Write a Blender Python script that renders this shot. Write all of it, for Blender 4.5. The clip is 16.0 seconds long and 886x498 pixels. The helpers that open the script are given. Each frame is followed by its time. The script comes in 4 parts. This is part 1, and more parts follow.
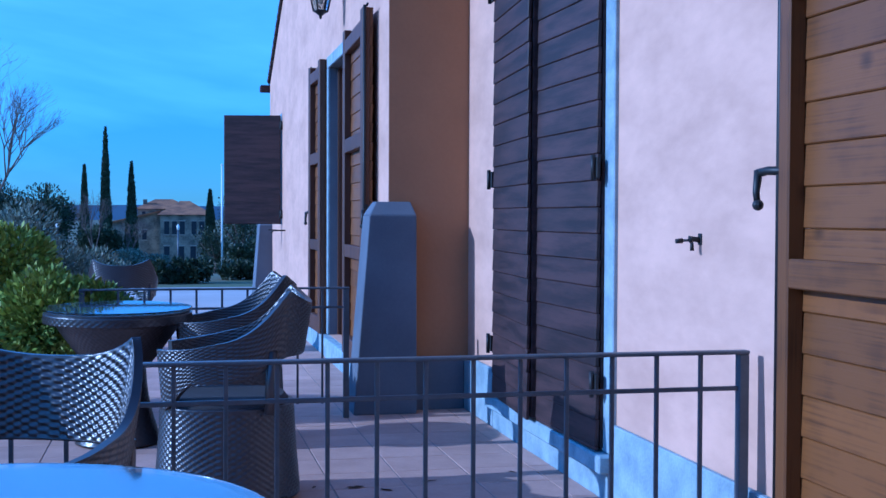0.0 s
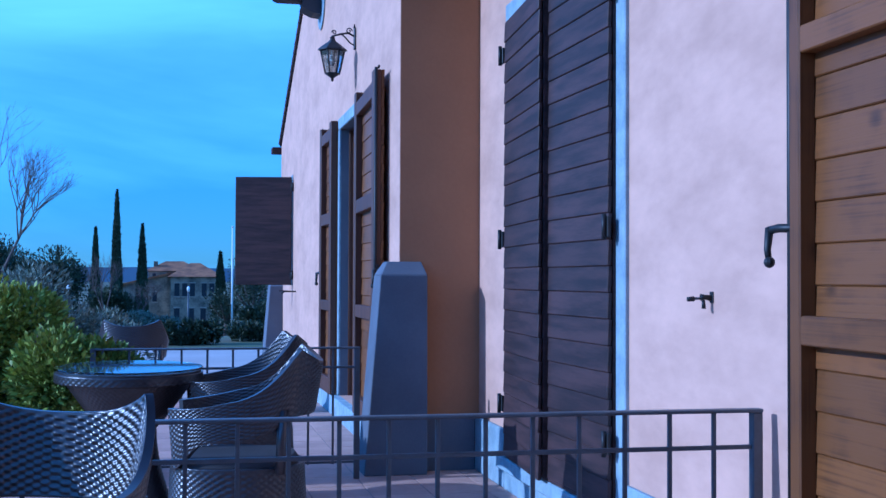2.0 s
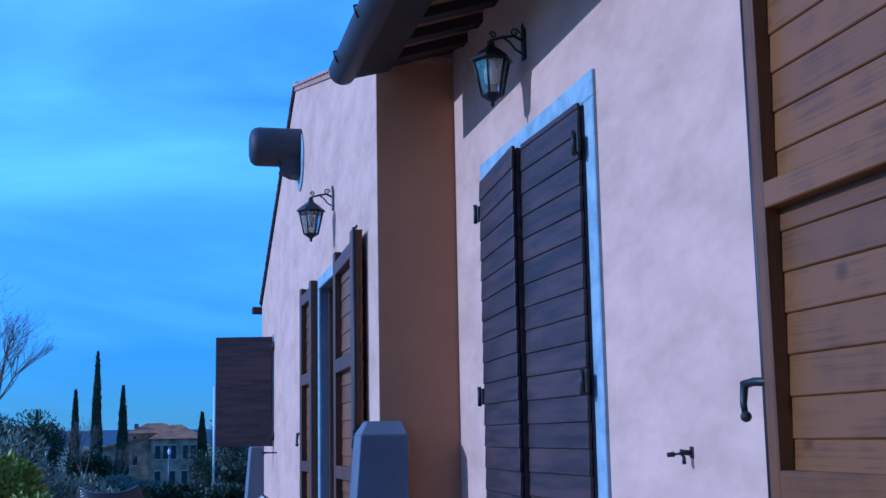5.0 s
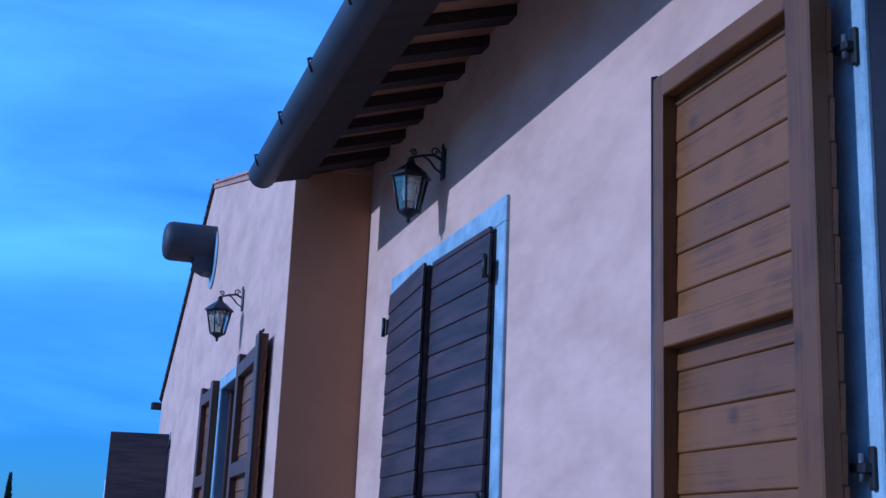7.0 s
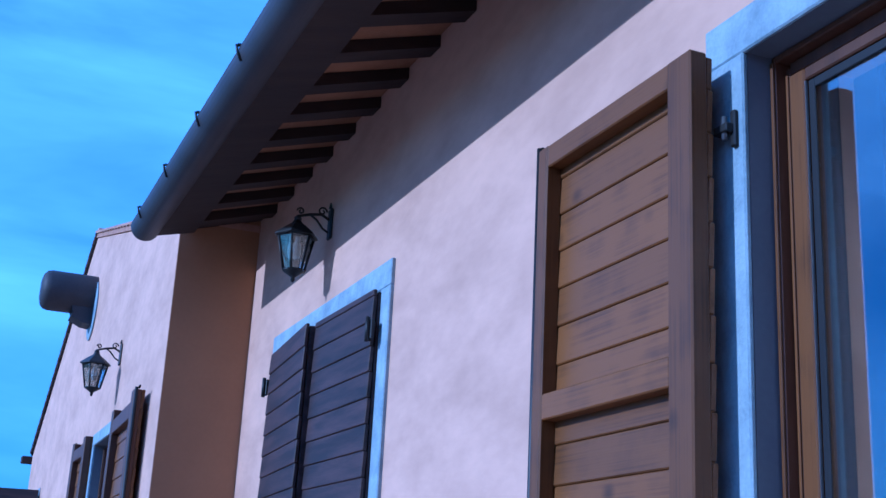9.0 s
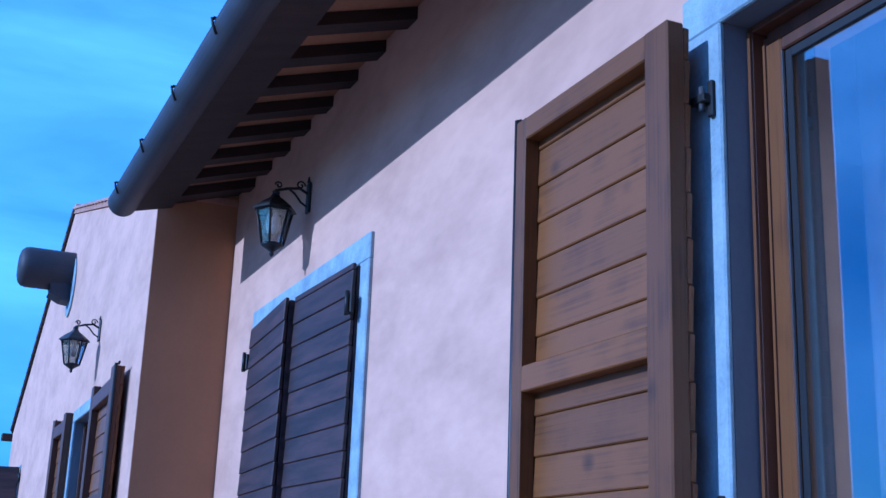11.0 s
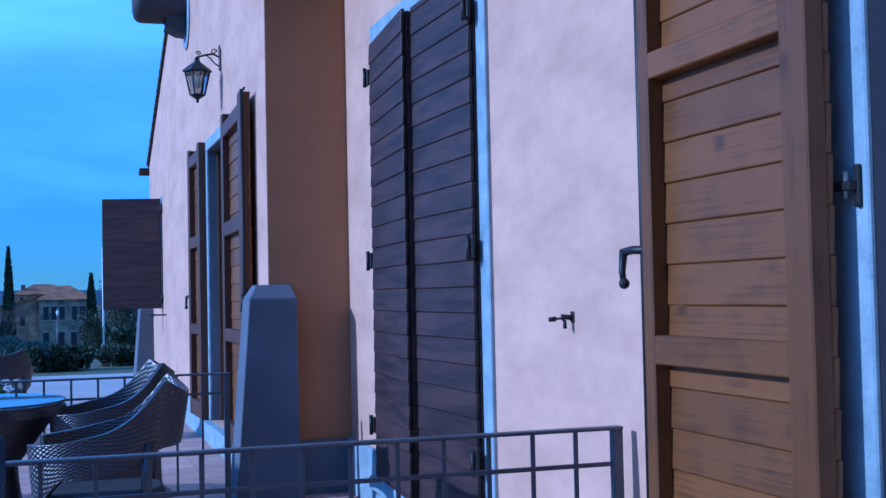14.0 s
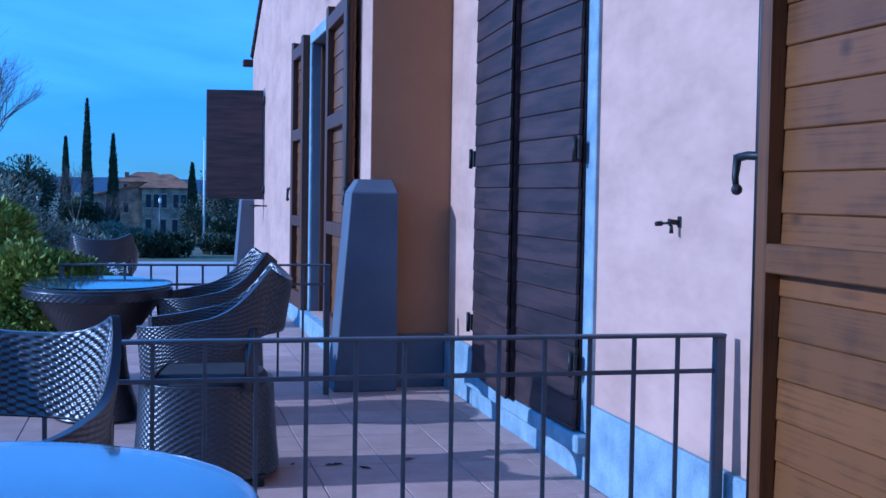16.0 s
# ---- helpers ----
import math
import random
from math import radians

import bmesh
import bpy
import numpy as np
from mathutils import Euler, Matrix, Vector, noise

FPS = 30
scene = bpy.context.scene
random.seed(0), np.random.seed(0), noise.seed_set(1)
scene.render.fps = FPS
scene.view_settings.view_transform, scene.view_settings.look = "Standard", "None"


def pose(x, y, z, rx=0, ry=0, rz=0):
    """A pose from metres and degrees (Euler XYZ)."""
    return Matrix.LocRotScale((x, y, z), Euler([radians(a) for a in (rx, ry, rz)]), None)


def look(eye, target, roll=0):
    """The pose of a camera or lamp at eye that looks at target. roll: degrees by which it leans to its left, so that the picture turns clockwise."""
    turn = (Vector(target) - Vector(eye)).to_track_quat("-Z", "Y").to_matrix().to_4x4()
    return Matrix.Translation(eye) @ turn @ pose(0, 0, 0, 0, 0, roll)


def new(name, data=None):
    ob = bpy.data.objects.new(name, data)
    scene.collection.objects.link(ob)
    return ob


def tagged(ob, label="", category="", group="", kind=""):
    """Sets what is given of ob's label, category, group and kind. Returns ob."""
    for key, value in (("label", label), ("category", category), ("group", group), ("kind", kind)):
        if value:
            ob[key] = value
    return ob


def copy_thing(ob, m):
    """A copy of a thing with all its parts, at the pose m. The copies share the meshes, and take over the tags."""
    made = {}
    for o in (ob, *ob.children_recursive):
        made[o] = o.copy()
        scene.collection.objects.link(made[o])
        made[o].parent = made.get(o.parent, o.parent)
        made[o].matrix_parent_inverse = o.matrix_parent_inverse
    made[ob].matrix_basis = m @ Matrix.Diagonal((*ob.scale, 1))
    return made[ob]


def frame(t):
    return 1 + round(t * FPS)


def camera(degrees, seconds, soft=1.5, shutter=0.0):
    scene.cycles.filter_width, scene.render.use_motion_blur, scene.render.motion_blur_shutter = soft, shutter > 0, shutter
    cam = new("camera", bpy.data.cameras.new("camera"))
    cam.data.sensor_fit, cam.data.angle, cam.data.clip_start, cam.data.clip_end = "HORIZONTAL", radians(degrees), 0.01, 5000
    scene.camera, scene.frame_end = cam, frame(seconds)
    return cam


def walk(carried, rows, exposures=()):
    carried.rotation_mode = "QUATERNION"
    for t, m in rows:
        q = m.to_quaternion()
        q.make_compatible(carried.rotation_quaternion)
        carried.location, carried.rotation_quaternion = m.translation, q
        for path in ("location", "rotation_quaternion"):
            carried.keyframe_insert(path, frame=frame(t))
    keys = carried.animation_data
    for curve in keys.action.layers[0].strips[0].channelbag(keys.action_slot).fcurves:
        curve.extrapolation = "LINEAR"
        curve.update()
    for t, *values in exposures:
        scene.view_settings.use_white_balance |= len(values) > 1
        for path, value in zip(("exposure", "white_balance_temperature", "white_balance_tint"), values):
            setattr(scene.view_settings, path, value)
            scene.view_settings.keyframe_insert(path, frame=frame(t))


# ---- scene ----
cam = camera(40.0, 16.0, soft=1.5)
# seconds, place in metres, then pitch, roll and yaw in degrees
PATH = [
    (0.0, -0.000, 0.000, 1.207, -1.46, -0.24, -12.58),
    (0.5, -0.008, 0.002, 1.193, -0.67, -0.71, -12.69),
    (1.0, -0.006, 0.001, 1.188, 0.05, -0.95, -12.72),
    (1.5, -0.010, -0.006, 1.191, 0.64, -0.17, -12.53),
    (2.0, -0.009, -0.010, 1.193, 1.46, -0.23, -12.12),
    (2.5, -0.011, -0.023, 1.191, 2.40, -0.10, -11.94),
    (3.0, 0.000, -0.020, 1.192, 3.69, 0.32, -11.99),
    (3.5, 0.003, -0.021, 1.195, 4.77, 0.27, -12.16),
    (4.0, 0.008, -0.022, 1.203, 5.90, 0.68, -12.24),
    (6.5, 0.024, -0.045, 1.218, 12.81, -0.72, -15.78),
    (7.0, 0.033, -0.051, 1.239, 13.88, -2.33, -17.61),
    (7.5, 0.044, -0.031, 1.254, 15.00, -3.50, -19.75),
    (8.0, 0.054, -0.028, 1.263, 15.97, -3.72, -21.22),
    (8.5, 0.068, -0.025, 1.278, 16.94, -3.46, -22.61),
    (11.0, 0.077, -0.021, 1.280, 15.58, -2.09, -23.83),
    (11.5, 0.067, -0.022, 1.271, 14.23, -2.24, -22.88),
    (12.0, 0.054, -0.027, 1.260, 11.84, -1.01, -21.39),
    (12.5, 0.054, -0.026, 1.251, 8.52, 0.42, -19.89),
    (13.0, 0.054, -0.026, 1.239, 6.16, 1.09, -19.03),
    (13.5, 0.045, -0.033, 1.231, 3.92, 1.57, -18.37),
    (14.0, 0.038, -0.034, 1.230, 2.10, 1.21, -17.84),
    (14.5, 0.035, -0.025, 1.236, 0.30, 0.93, -16.87),
    (15.0, 0.035, -0.009, 1.234, -0.80, 0.34, -15.85),
    (15.5, 0.024, -0.008, 1.226, -1.68, -0.49, -14.81),
    (16.0, 0.005, -0.011, 1.221, -2.57, -0.91, -13.38),
]
walk(cam, [(t, pose(x, y, z, 90 + pitch, roll, yaw)) for t, x, y, z, pitch, roll, yaw in PATH],
     exposures=[(0.0, -0.19, 3950, 12), (2.0, -0.24, 3950, 13), (4.0, -0.4, 3950, 14), (7.0, -0.67, 3950, 14), (8.5, -0.30, 3950, 14), (11.0, -0.22, 3950, 14), (13.0, -0.42, 3950, 14), (16.0, -0.3, 3950, 14)])

# ---- light ----
SUN_ELEVATION = 22.5
world = bpy.data.worlds.new("world")
scene.world = world
world.use_nodes = True
wn, wl = world.node_tree.nodes, world.node_tree.links
wn.clear()
sky = wn.new("ShaderNodeTexSky")
sky.sky_type = "NISHITA"
sky.sun_disc = False
sky.sun_elevation = radians(SUN_ELEVATION)
sky.sun_rotation = radians(-89)
sky.air_density, sky.dust_density, sky.ozone_density = 1.0, 0.15, 1.8
coord = wn.new("ShaderNodeTexCoord")
stretch = wn.new("ShaderNodeMapping")
stretch.inputs["Scale"].default_value = (1.3, 1.3, 4.5)
cloud = wn.new("ShaderNodeTexNoise")
cloud.inputs["Scale"].default_value = 1.7
cloud.inputs["Detail"].default_value = 6.0
cloud.inputs["Roughness"].default_value = 0.5
cloud.inputs["Distortion"].default_value = 0.4
ramp = wn.new("ShaderNodeValToRGB")
ramp.color_ramp.elements[0].position, ramp.color_ramp.elements[1].position = 0.43, 0.85
ramp.color_ramp.elements[0].color = (0, 0, 0, 1)
ramp.color_ramp.elements[1].color = (1, 1, 1, 1)
mixer = wn.new("ShaderNodeMix")
mixer.data_type = "RGBA"
cloud_colour = (7.1, 12.2, 19.8, 1)
back = wn.new("ShaderNodeBackground")
back.inputs["Strength"].default_value = 0.105
wout = wn.new("ShaderNodeOutputWorld")
fade = wn.new("ShaderNodeMath")
fade.operation = "MULTIPLY"
fade.inputs[1].default_value = 0.75
wl.new(coord.outputs["Generated"], stretch.inputs["Vector"])
wl.new(stretch.outputs["Vector"], cloud.inputs["Vector"])
split = wn.new("ShaderNodeSeparateXYZ")
rise = wn.new("ShaderNodeMath")
rise.operation = "MULTIPLY_ADD"
rise.inputs[1].default_value = 0.38
wl.new(coord.outputs["Generated"], split.inputs["Vector"])
thin_out = wn.new("ShaderNodeMath")
thin_out.operation = "PINGPONG"
thin_out.inputs[1].default_value = 0.52
wl.new(split.outputs["Z"], thin_out.inputs[0])
wl.new(thin_out.outputs[0], rise.inputs[0])
wl.new(cloud.outputs["Fac"], rise.inputs[2])
wl.new(rise.outputs[0], ramp.inputs["Fac"])
wl.new(ramp.outputs["Color"], fade.inputs[0])
wl.new(fade.outputs[0], mixer.inputs["Factor"])
tint = wn.new("ShaderNodeMix")
tint.data_type, tint.blend_type = "RGBA", "MULTIPLY"
tint.inputs["Factor"].default_value = 1.0
deepen = wn.new("ShaderNodeMapRange")
deepen.interpolation_type = "SMOOTHSTEP"
deepen.inputs["From Min"].default_value, deepen.inputs["From Max"].default_value = -0.02, 0.19
wl.new(split.outputs["Z"], deepen.inputs["Value"])
depth_tint = wn.new("ShaderNodeMix")
depth_tint.data_type = "RGBA"
depth_tint.inputs["A"].default_value = (0.38, 0.80, 1.34, 1)
depth_tint.inputs["B"].default_value = (0.67, 1.00, 1.52, 1)
wl.new(deepen.outputs["Result"], depth_tint.inputs["Factor"])
wl.new(depth_tint.outputs["Result"], tint.inputs["B"])
wl.new(sky.outputs["Color"], tint.inputs["A"])
wl.new(tint.outputs["Result"], mixer.inputs["A"])
mixer.inputs["B"].default_value = cloud_colour
wl.new(mixer.outputs["Result"], back.inputs["Color"])
wl.new(back.outputs["Background"], wout.inputs["Surface"])

sun = new("sun", bpy.data.lights.new("sun", "SUN"))
sun.data.energy = 4.0
sun.data.angle = radians(0.5)
sun.data.color = (1.0, 0.95, 0.88)
sun.matrix_world = look((-9.24, 0.25, 3.83), (0, 0, 0))


# ---- materials ----
def material(name, colour, second=None, rough=0.8, scale=6.0, grain=60.0, bump=0.15, metal=0.0, coat=0.0,
             per_piece=0.0, stretch=(1, 1, 1), depth=0.01, spec=0.4, contrast=0.5):
    """A surface with a slow stain and a fine grain; per_piece varies the brightness from piece to piece."""
    m = bpy.data.materials.new(name)
    m.use_nodes = True
    n, l = m.node_tree.nodes, m.node_tree.links
    b = n["Principled BSDF"]
    b.inputs["Roughness"].default_value = rough
    b.inputs["Metallic"].default_value = metal
    b.inputs["Specular IOR Level"].default_value = spec
    b.inputs["Coat Weight"].default_value = coat
    tc = n.new("ShaderNodeTexCoord")
    mp = n.new("ShaderNodeMapping")
    mp.inputs["Scale"].default_value = stretch
    l.new(tc.outputs["Object"], mp.inputs["Vector"])
    place = mp.outputs["Vector"]
    info = None
    if per_piece:
        info = n.new("ShaderNodeObjectInfo")
        shift = n.new("ShaderNodeVectorMath")
        shift.operation = "MULTIPLY_ADD"
        shift.inputs[1].default_value = (1, 1, 1)
        spread = n.new("ShaderNodeMath")
        spread.operation = "MULTIPLY"
        spread.inputs[1].default_value = 37.0
        l.new(info.outputs["Random"], spread.inputs[0])
        l.new(place, shift.inputs[0])
        l.new(spread.outputs[0], shift.inputs[2])
        place = shift.outputs["Vector"]
    big = n.new("ShaderNodeTexNoise")
    big.inputs["Scale"].default_value = scale
    big.inputs["Detail"].default_value = 5
    fine = n.new("ShaderNodeTexNoise")
    fine.inputs["Scale"].default_value = grain
    fine.inputs["Detail"].default_value = 4
    l.new(place, big.inputs["Vector"])
    l.new(place, fine.inputs["Vector"])
    add = n.new("ShaderNodeMath")
    add.operation = "MULTIPLY_ADD"
    add.inputs[1].default_value = 0.35
    l.new(fine.outputs["Fac"], add.inputs[0])
    l.new(big.outputs["Fac"], add.inputs[2])
    r = n.new("ShaderNodeValToRGB")
    r.color_ramp.elements[0].position = 0.67 - contrast * 0.4
    r.color_ramp.elements[1].position = 0.67 + contrast * 0.4
    second = second or tuple(c * 0.72 for c in colour)
    r.color_ramp.elements[0].color = (*second, 1)
    r.color_ramp.elements[1].color = (*colour, 1)
    l.new(add.outputs[0], r.inputs["Fac"])
    col = r.outputs["Color"]
    if per_piece:
        hsv = n.new("ShaderNodeHueSaturation")
        mr = n.new("ShaderNodeMapRange")
        mr.inputs["To Min"].default_value = 1 - per_piece
        mr.inputs["To Max"].default_value = 1 + per_piece
        l.new(info.outputs["Random"], mr.inputs["Value"])
        l.new(mr.outputs["Result"], hsv.inputs["Value"])
        l.new(col, hsv.inputs["Color"])
        col = hsv.outputs["Color"]
    l.new(col, b.inputs["Base Color"])
    if bump:
        bp = n.new("ShaderNodeBump")
        bp.inputs["Strength"].default_value = bump
        bp.inputs["Distance"].default_value = depth
        l.new(add.outputs[0], bp.inputs["Height"])
        l.new(bp.outputs["Normal"], b.inputs["Normal"])
    return m


def glass_material(name, colour=(0.9, 0.95, 0.95), rough=0.02):
    m = bpy.data.materials.new(name)
    m.use_nodes = True
    b = m.node_tree.nodes["Principled BSDF"]
    b.inputs["Base Color"].default_value = (*colour, 1)
    b.inputs["Roughness"].default_value = rough
    b.inputs["Transmission Weight"].default_value = 1.0
    b.inputs["IOR"].default_value = 1.5
    return m


PLASTER = material("peach_plaster", (0.645, 0.397, 0.280), (0.50, 0.303, 0.212), rough=0.92, scale=3.4, grain=15, bump=0.65, depth=0.008, contrast=0.50, stretch=(1, 0.55, 1.25))
# return wall only: browner and darker than the peach walls
RETURN_BROWN = material("return_wall_brown", (0.41, 0.205, 0.092), (0.32, 0.158, 0.073), rough=0.9, scale=2.2, grain=45, bump=0.35, depth=0.006, contrast=0.9)
STONE = material("grey_stone", (0.36, 0.44, 0.49), (0.20, 0.26, 0.30), rough=0.85, scale=9, grain=75, bump=0.8, depth=0.008, contrast=0.6)
# grey render, darkened to carry the shade in reveals and return base course
GREY_AND_SHADE = material("grey_render_and_shade", (0.135, 0.145, 0.17), (0.105, 0.113, 0.135), rough=0.85, scale=3, grain=60, bump=0.2, depth=0.004)


def wood_material(name, light, dark, upright=False, rough=0.5):
    """Stained softwood: long grain, slow stains, and a few dark knots."""
    m = bpy.data.materials.new(name)
    m.use_nodes = True
    n, l = m.node_tree.nodes, m.node_tree.links
    b = n["Principled BSDF"]
    b.inputs["Roughness"].default_value = rough
    b.inputs["Specular IOR Level"].default_value = 0.40
    tc, info = n.new("ShaderNodeTexCoord"), n.new("ShaderNodeObjectInfo")
    spread = n.new("ShaderNodeMath")
    spread.operation = "MULTIPLY"
    spread.inputs[1].default_value = 41.0
    shift = n.new("ShaderNodeVectorMath")
    shift.operation = "ADD"
    l.new(info.outputs["Random"], spread.inputs[0])
    l.new(tc.outputs["Object"], shift.inputs[0])
    l.new(spread.outputs[0], shift.inputs[1])
    along = n.new("ShaderNodeMapping")
    along.inputs["Scale"].default_value = (38, 38, 0.6) if upright else (0.6, 38, 38)
    l.new(shift.outputs["Vector"], along.inputs["Vector"])
    grain = n.new("ShaderNodeTexNoise")
    grain.inputs["Scale"].default_value = 3.2
    grain.inputs["Detail"].default_value = 3
    grain.inputs["Distortion"].default_value = 0.25
    l.new(along.outputs["Vector"], grain.inputs["Vector"])
    stain = n.new("ShaderNodeTexNoise")
    stain.inputs["Scale"].default_value = 7.0
    stain.inputs["Detail"].default_value = 3
    l.new(shift.outputs["Vector"], stain.inputs["Vector"])
    mix = n.new("ShaderNodeMath")
    mix.operation = "MULTIPLY_ADD"
    mix.inputs[1].default_value = 1.0
    l.new(stain.outputs["Fac"], mix.inputs[0])
    l.new(grain.outputs["Fac"], mix.inputs[2])
    r = n.new("ShaderNodeValToRGB")
    r.color_ramp.elements[0].position, r.color_ramp.elements[1].position = 0.50, 1.42
    r.color_ramp.elements[0].color, r.color_ramp.elements[1].color = (*dark, 1), (*light, 1)
    l.new(mix.outputs[0], r.inputs["Fac"])
    oval = n.new("ShaderNodeMapping")
    oval.inputs["Scale"].default_value = (9, 9, 6.5) if upright else (6.5, 9, 9)
    l.new(shift.outputs["Vector"], oval.inputs["Vector"])
    knot = n.new("ShaderNodeTexVoronoi")
    knot.inputs["Scale"].default_value = 0.62
    l.new(oval.outputs["Vector"], knot.inputs["Vector"])
    kr = n.new("ShaderNodeMapRange")
    kr.inputs["From Min"].default_value, kr.inputs["From Max"].default_value = 0.04, 0.17
    kr.inputs["To Min"].default_value, kr.inputs["To Max"].default_value = 0.42, 1.0
    l.new(knot.outputs["Distance"], kr.inputs["Value"])
    vary = n.new("ShaderNodeMapRange")
    vary.inputs["To Min"].default_value, vary.inputs["To Max"].default_value = 0.82, 1.16
    l.new(info.outputs["Random"], vary.inputs["Value"])
    both = n.new("ShaderNodeMath")
    both.operation = "MULTIPLY"
    l.new(kr.outputs["Result"], both.inputs[0])
    l.new(vary.outputs["Result"], both.inputs[1])
    hsv = n.new("ShaderNodeHueSaturation")
    l.new(both.outputs[0], hsv.inputs["Value"])
    l.new(r.outputs["Color"], hsv.inputs["Color"])
    l.new(hsv.outputs["Color"], b.inputs["Base Color"])
    bp = n.new("ShaderNodeBump")
    bp.inputs["Strength"].default_value = 0.18
    bp.inputs["Distance"].default_value = 0.003
    l.new(grain.outputs["Fac"], bp.inputs["Height"])
    l.new(bp.outputs["Normal"], b.inputs["Normal"])
    return m


WOOD = wood_material("honey_wood", (0.165, 0.063, 0.0125), (0.060, 0.0225, 0.0052))
WOOD_UPRIGHT = wood_material("honey_wood_upright", (0.142, 0.054, 0.0110), (0.055, 0.0205, 0.0050), upright=True)
# stained shutter frames; also carries the shade on door frames and rails
BROWN_FRAME = material("dark_stained_and_shaded_wood", (0.10, 0.040, 0.018), (0.055, 0.022, 0.010), rough=0.55, scale=3.5, grain=26, bump=0.12, depth=0.004, per_piece=0.10, stretch=(3, 3, 0.35))
DARK_WOOD = material("dark_brown_wood", (0.060, 0.029, 0.025), (0.021, 0.0105, 0.0095), rough=0.58, scale=5, grain=30, bump=0.3, depth=0.003, contrast=0.34,
                     per_piece=0.15, stretch=(0.4, 3, 4))
BEAM_WOOD = material("rafter_wood", (0.036, 0.020, 0.014), (0.020, 0.011, 0.009), rough=0.8, scale=4, grain=25, bump=0.3, per_piece=0.12, stretch=(0.4, 3, 3))
SOFFIT_TILE = material("soffit_terracotta", (0.33, 0.16, 0.075), (0.24, 0.115, 0.055), rough=0.9, scale=6, grain=50, bump=0.3)
# tile of the far slope, its shade put into a dark colour
VERGE_SHADED = material("shaded_terracotta_tile", (0.085, 0.048, 0.036), (0.045, 0.027, 0.022), rough=0.9, scale=5, grain=40, bump=0.4, per_piece=0.25)
STEEL = material("bright_steel_strip", (0.55, 0.55, 0.56), (0.42, 0.42, 0.43), rough=0.3, metal=1.0, scale=8, grain=90, bump=0.05, depth=0.001)
# tile of the near slope, sunlight put into a paler colour
VERGE_SUNLIT = material("sunlit_terracotta_tile", (0.52, 0.29, 0.19), (0.34, 0.18, 0.12), rough=0.9, scale=6, grain=40, bump=0.4, per_piece=0.15)
DRY_LEAF = material("dry_brown_leaf", (0.16, 0.085, 0.045), (0.07, 0.04, 0.025), rough=0.8, scale=20, grain=90, bump=0.3, depth=0.002)
GASKET = material("black_rubber_seal", (0.012, 0.012, 0.014), rough=0.6, bump=0)
ROOF_TILE = material("roof_terracotta", (0.24, 0.12, 0.075), (0.13, 0.07, 0.045), rough=0.9, scale=5, grain=40, bump=0.4, per_piece=0.2)
FLOOR_TILE = material("terracotta_floor_tile", (0.54, 0.345, 0.27), (0.43, 0.27, 0.205), rough=0.7, scale=5, grain=55, bump=0.15, depth=0.003, per_piece=0.08)
GROUT = material("grey_grout", (0.30, 0.27, 0.25), rough=0.95, scale=9, grain=80, bump=0.3)
IRON = material("dark_grey_painted_iron", (0.10, 0.105, 0.115), (0.065, 0.068, 0.075), rough=0.45, scale=12, grain=90, bump=0.08, depth=0.002, spec=0.5)
BLACK_IRON = material("black_iron", (0.018, 0.017, 0.017), (0.010, 0.010, 0.010), rough=0.5, scale=12, grain=90, bump=0.15, depth=0.002)
GUTTER_METAL = material("dark_grey_gutter_metal", (0.052, 0.048, 0.052), (0.034, 0.031, 0.034), rough=0.6, scale=4, grain=60, bump=0.05, spec=0.3)
RATTAN = material("brown_woven_rattan", (0.024, 0.019, 0.021), (0.013, 0.010, 0.012), rough=0.34, scale=9, grain=70, bump=0.1, depth=0.002, spec=0.85)
CUSHION = material("dark_cushion_fabric", (0.05, 0.045, 0.045), (0.035, 0.03, 0.03), rough=0.9, scale=6, grain=150, bump=0.3)
GLASS = glass_material("clear_glass")
TABLE_GLASS = glass_material("smoked_table_glass", (0.75, 0.82, 0.85), rough=0.06)
TABLE_GLASS.node_tree.nodes["Principled BSDF"].inputs["IOR"].default_value = 1.29
WINDOW_GLASS = glass_material("window_glass")
WINDOW_GLASS.node_tree.nodes["Principled BSDF"].inputs["IOR"].default_value = 2.3
CURTAIN = material("sheer_grey_curtain", (0.34, 0.34, 0.36), (0.24, 0.24, 0.26), rough=0.9, scale=3, grain=120, bump=0.1)
ROOM = material("dim_room_paint", (0.25, 0.22, 0.2), rough=0.9, scale=3, grain=40, bump=0.1)
WHITE_BULB = material("frosted_white_bulb", (0.8, 0.8, 0.78), (0.75, 0.75, 0.72), rough=0.3, bump=0)
GROUND = material("grass_and_soil", (0.10, 0.12, 0.05), (0.14, 0.11, 0.07), rough=1.0, scale=0.35, grain=6, bump=0.6, depth=0.05)
GRAVEL = material("pale_gravel_paving", (0.50, 0.44, 0.40), (0.40, 0.35, 0.32), rough=1.0, scale=0.8, grain=30, bump=0.4)
BARK = material("grey_bark", (0.16, 0.12, 0.10), (0.09, 0.07, 0.055), rough=0.95, scale=8, grain=40, bump=0.5)
FAR_PLASTER = material("old_stone_wall", (0.37, 0.30, 0.20), (0.13, 0.115, 0.085), rough=0.95, scale=0.7, grain=5, bump=0.5, depth=0.05, contrast=0.34)
FAR_STONE = material("pale_window_stone", (0.45, 0.38, 0.28), (0.33, 0.27, 0.20), rough=0.95, scale=2, grain=9, bump=0.3, depth=0.02)
FAR_ROOF = material("old_tile_roof", (0.34, 0.155, 0.065), (0.17, 0.08, 0.04), rough=0.95, scale=0.9, grain=7, bump=0.5, depth=0.05, contrast=0.4)
FAR_DARK = material("dark_window_hole", (0.03, 0.03, 0.035), rough=0.4, bump=0)


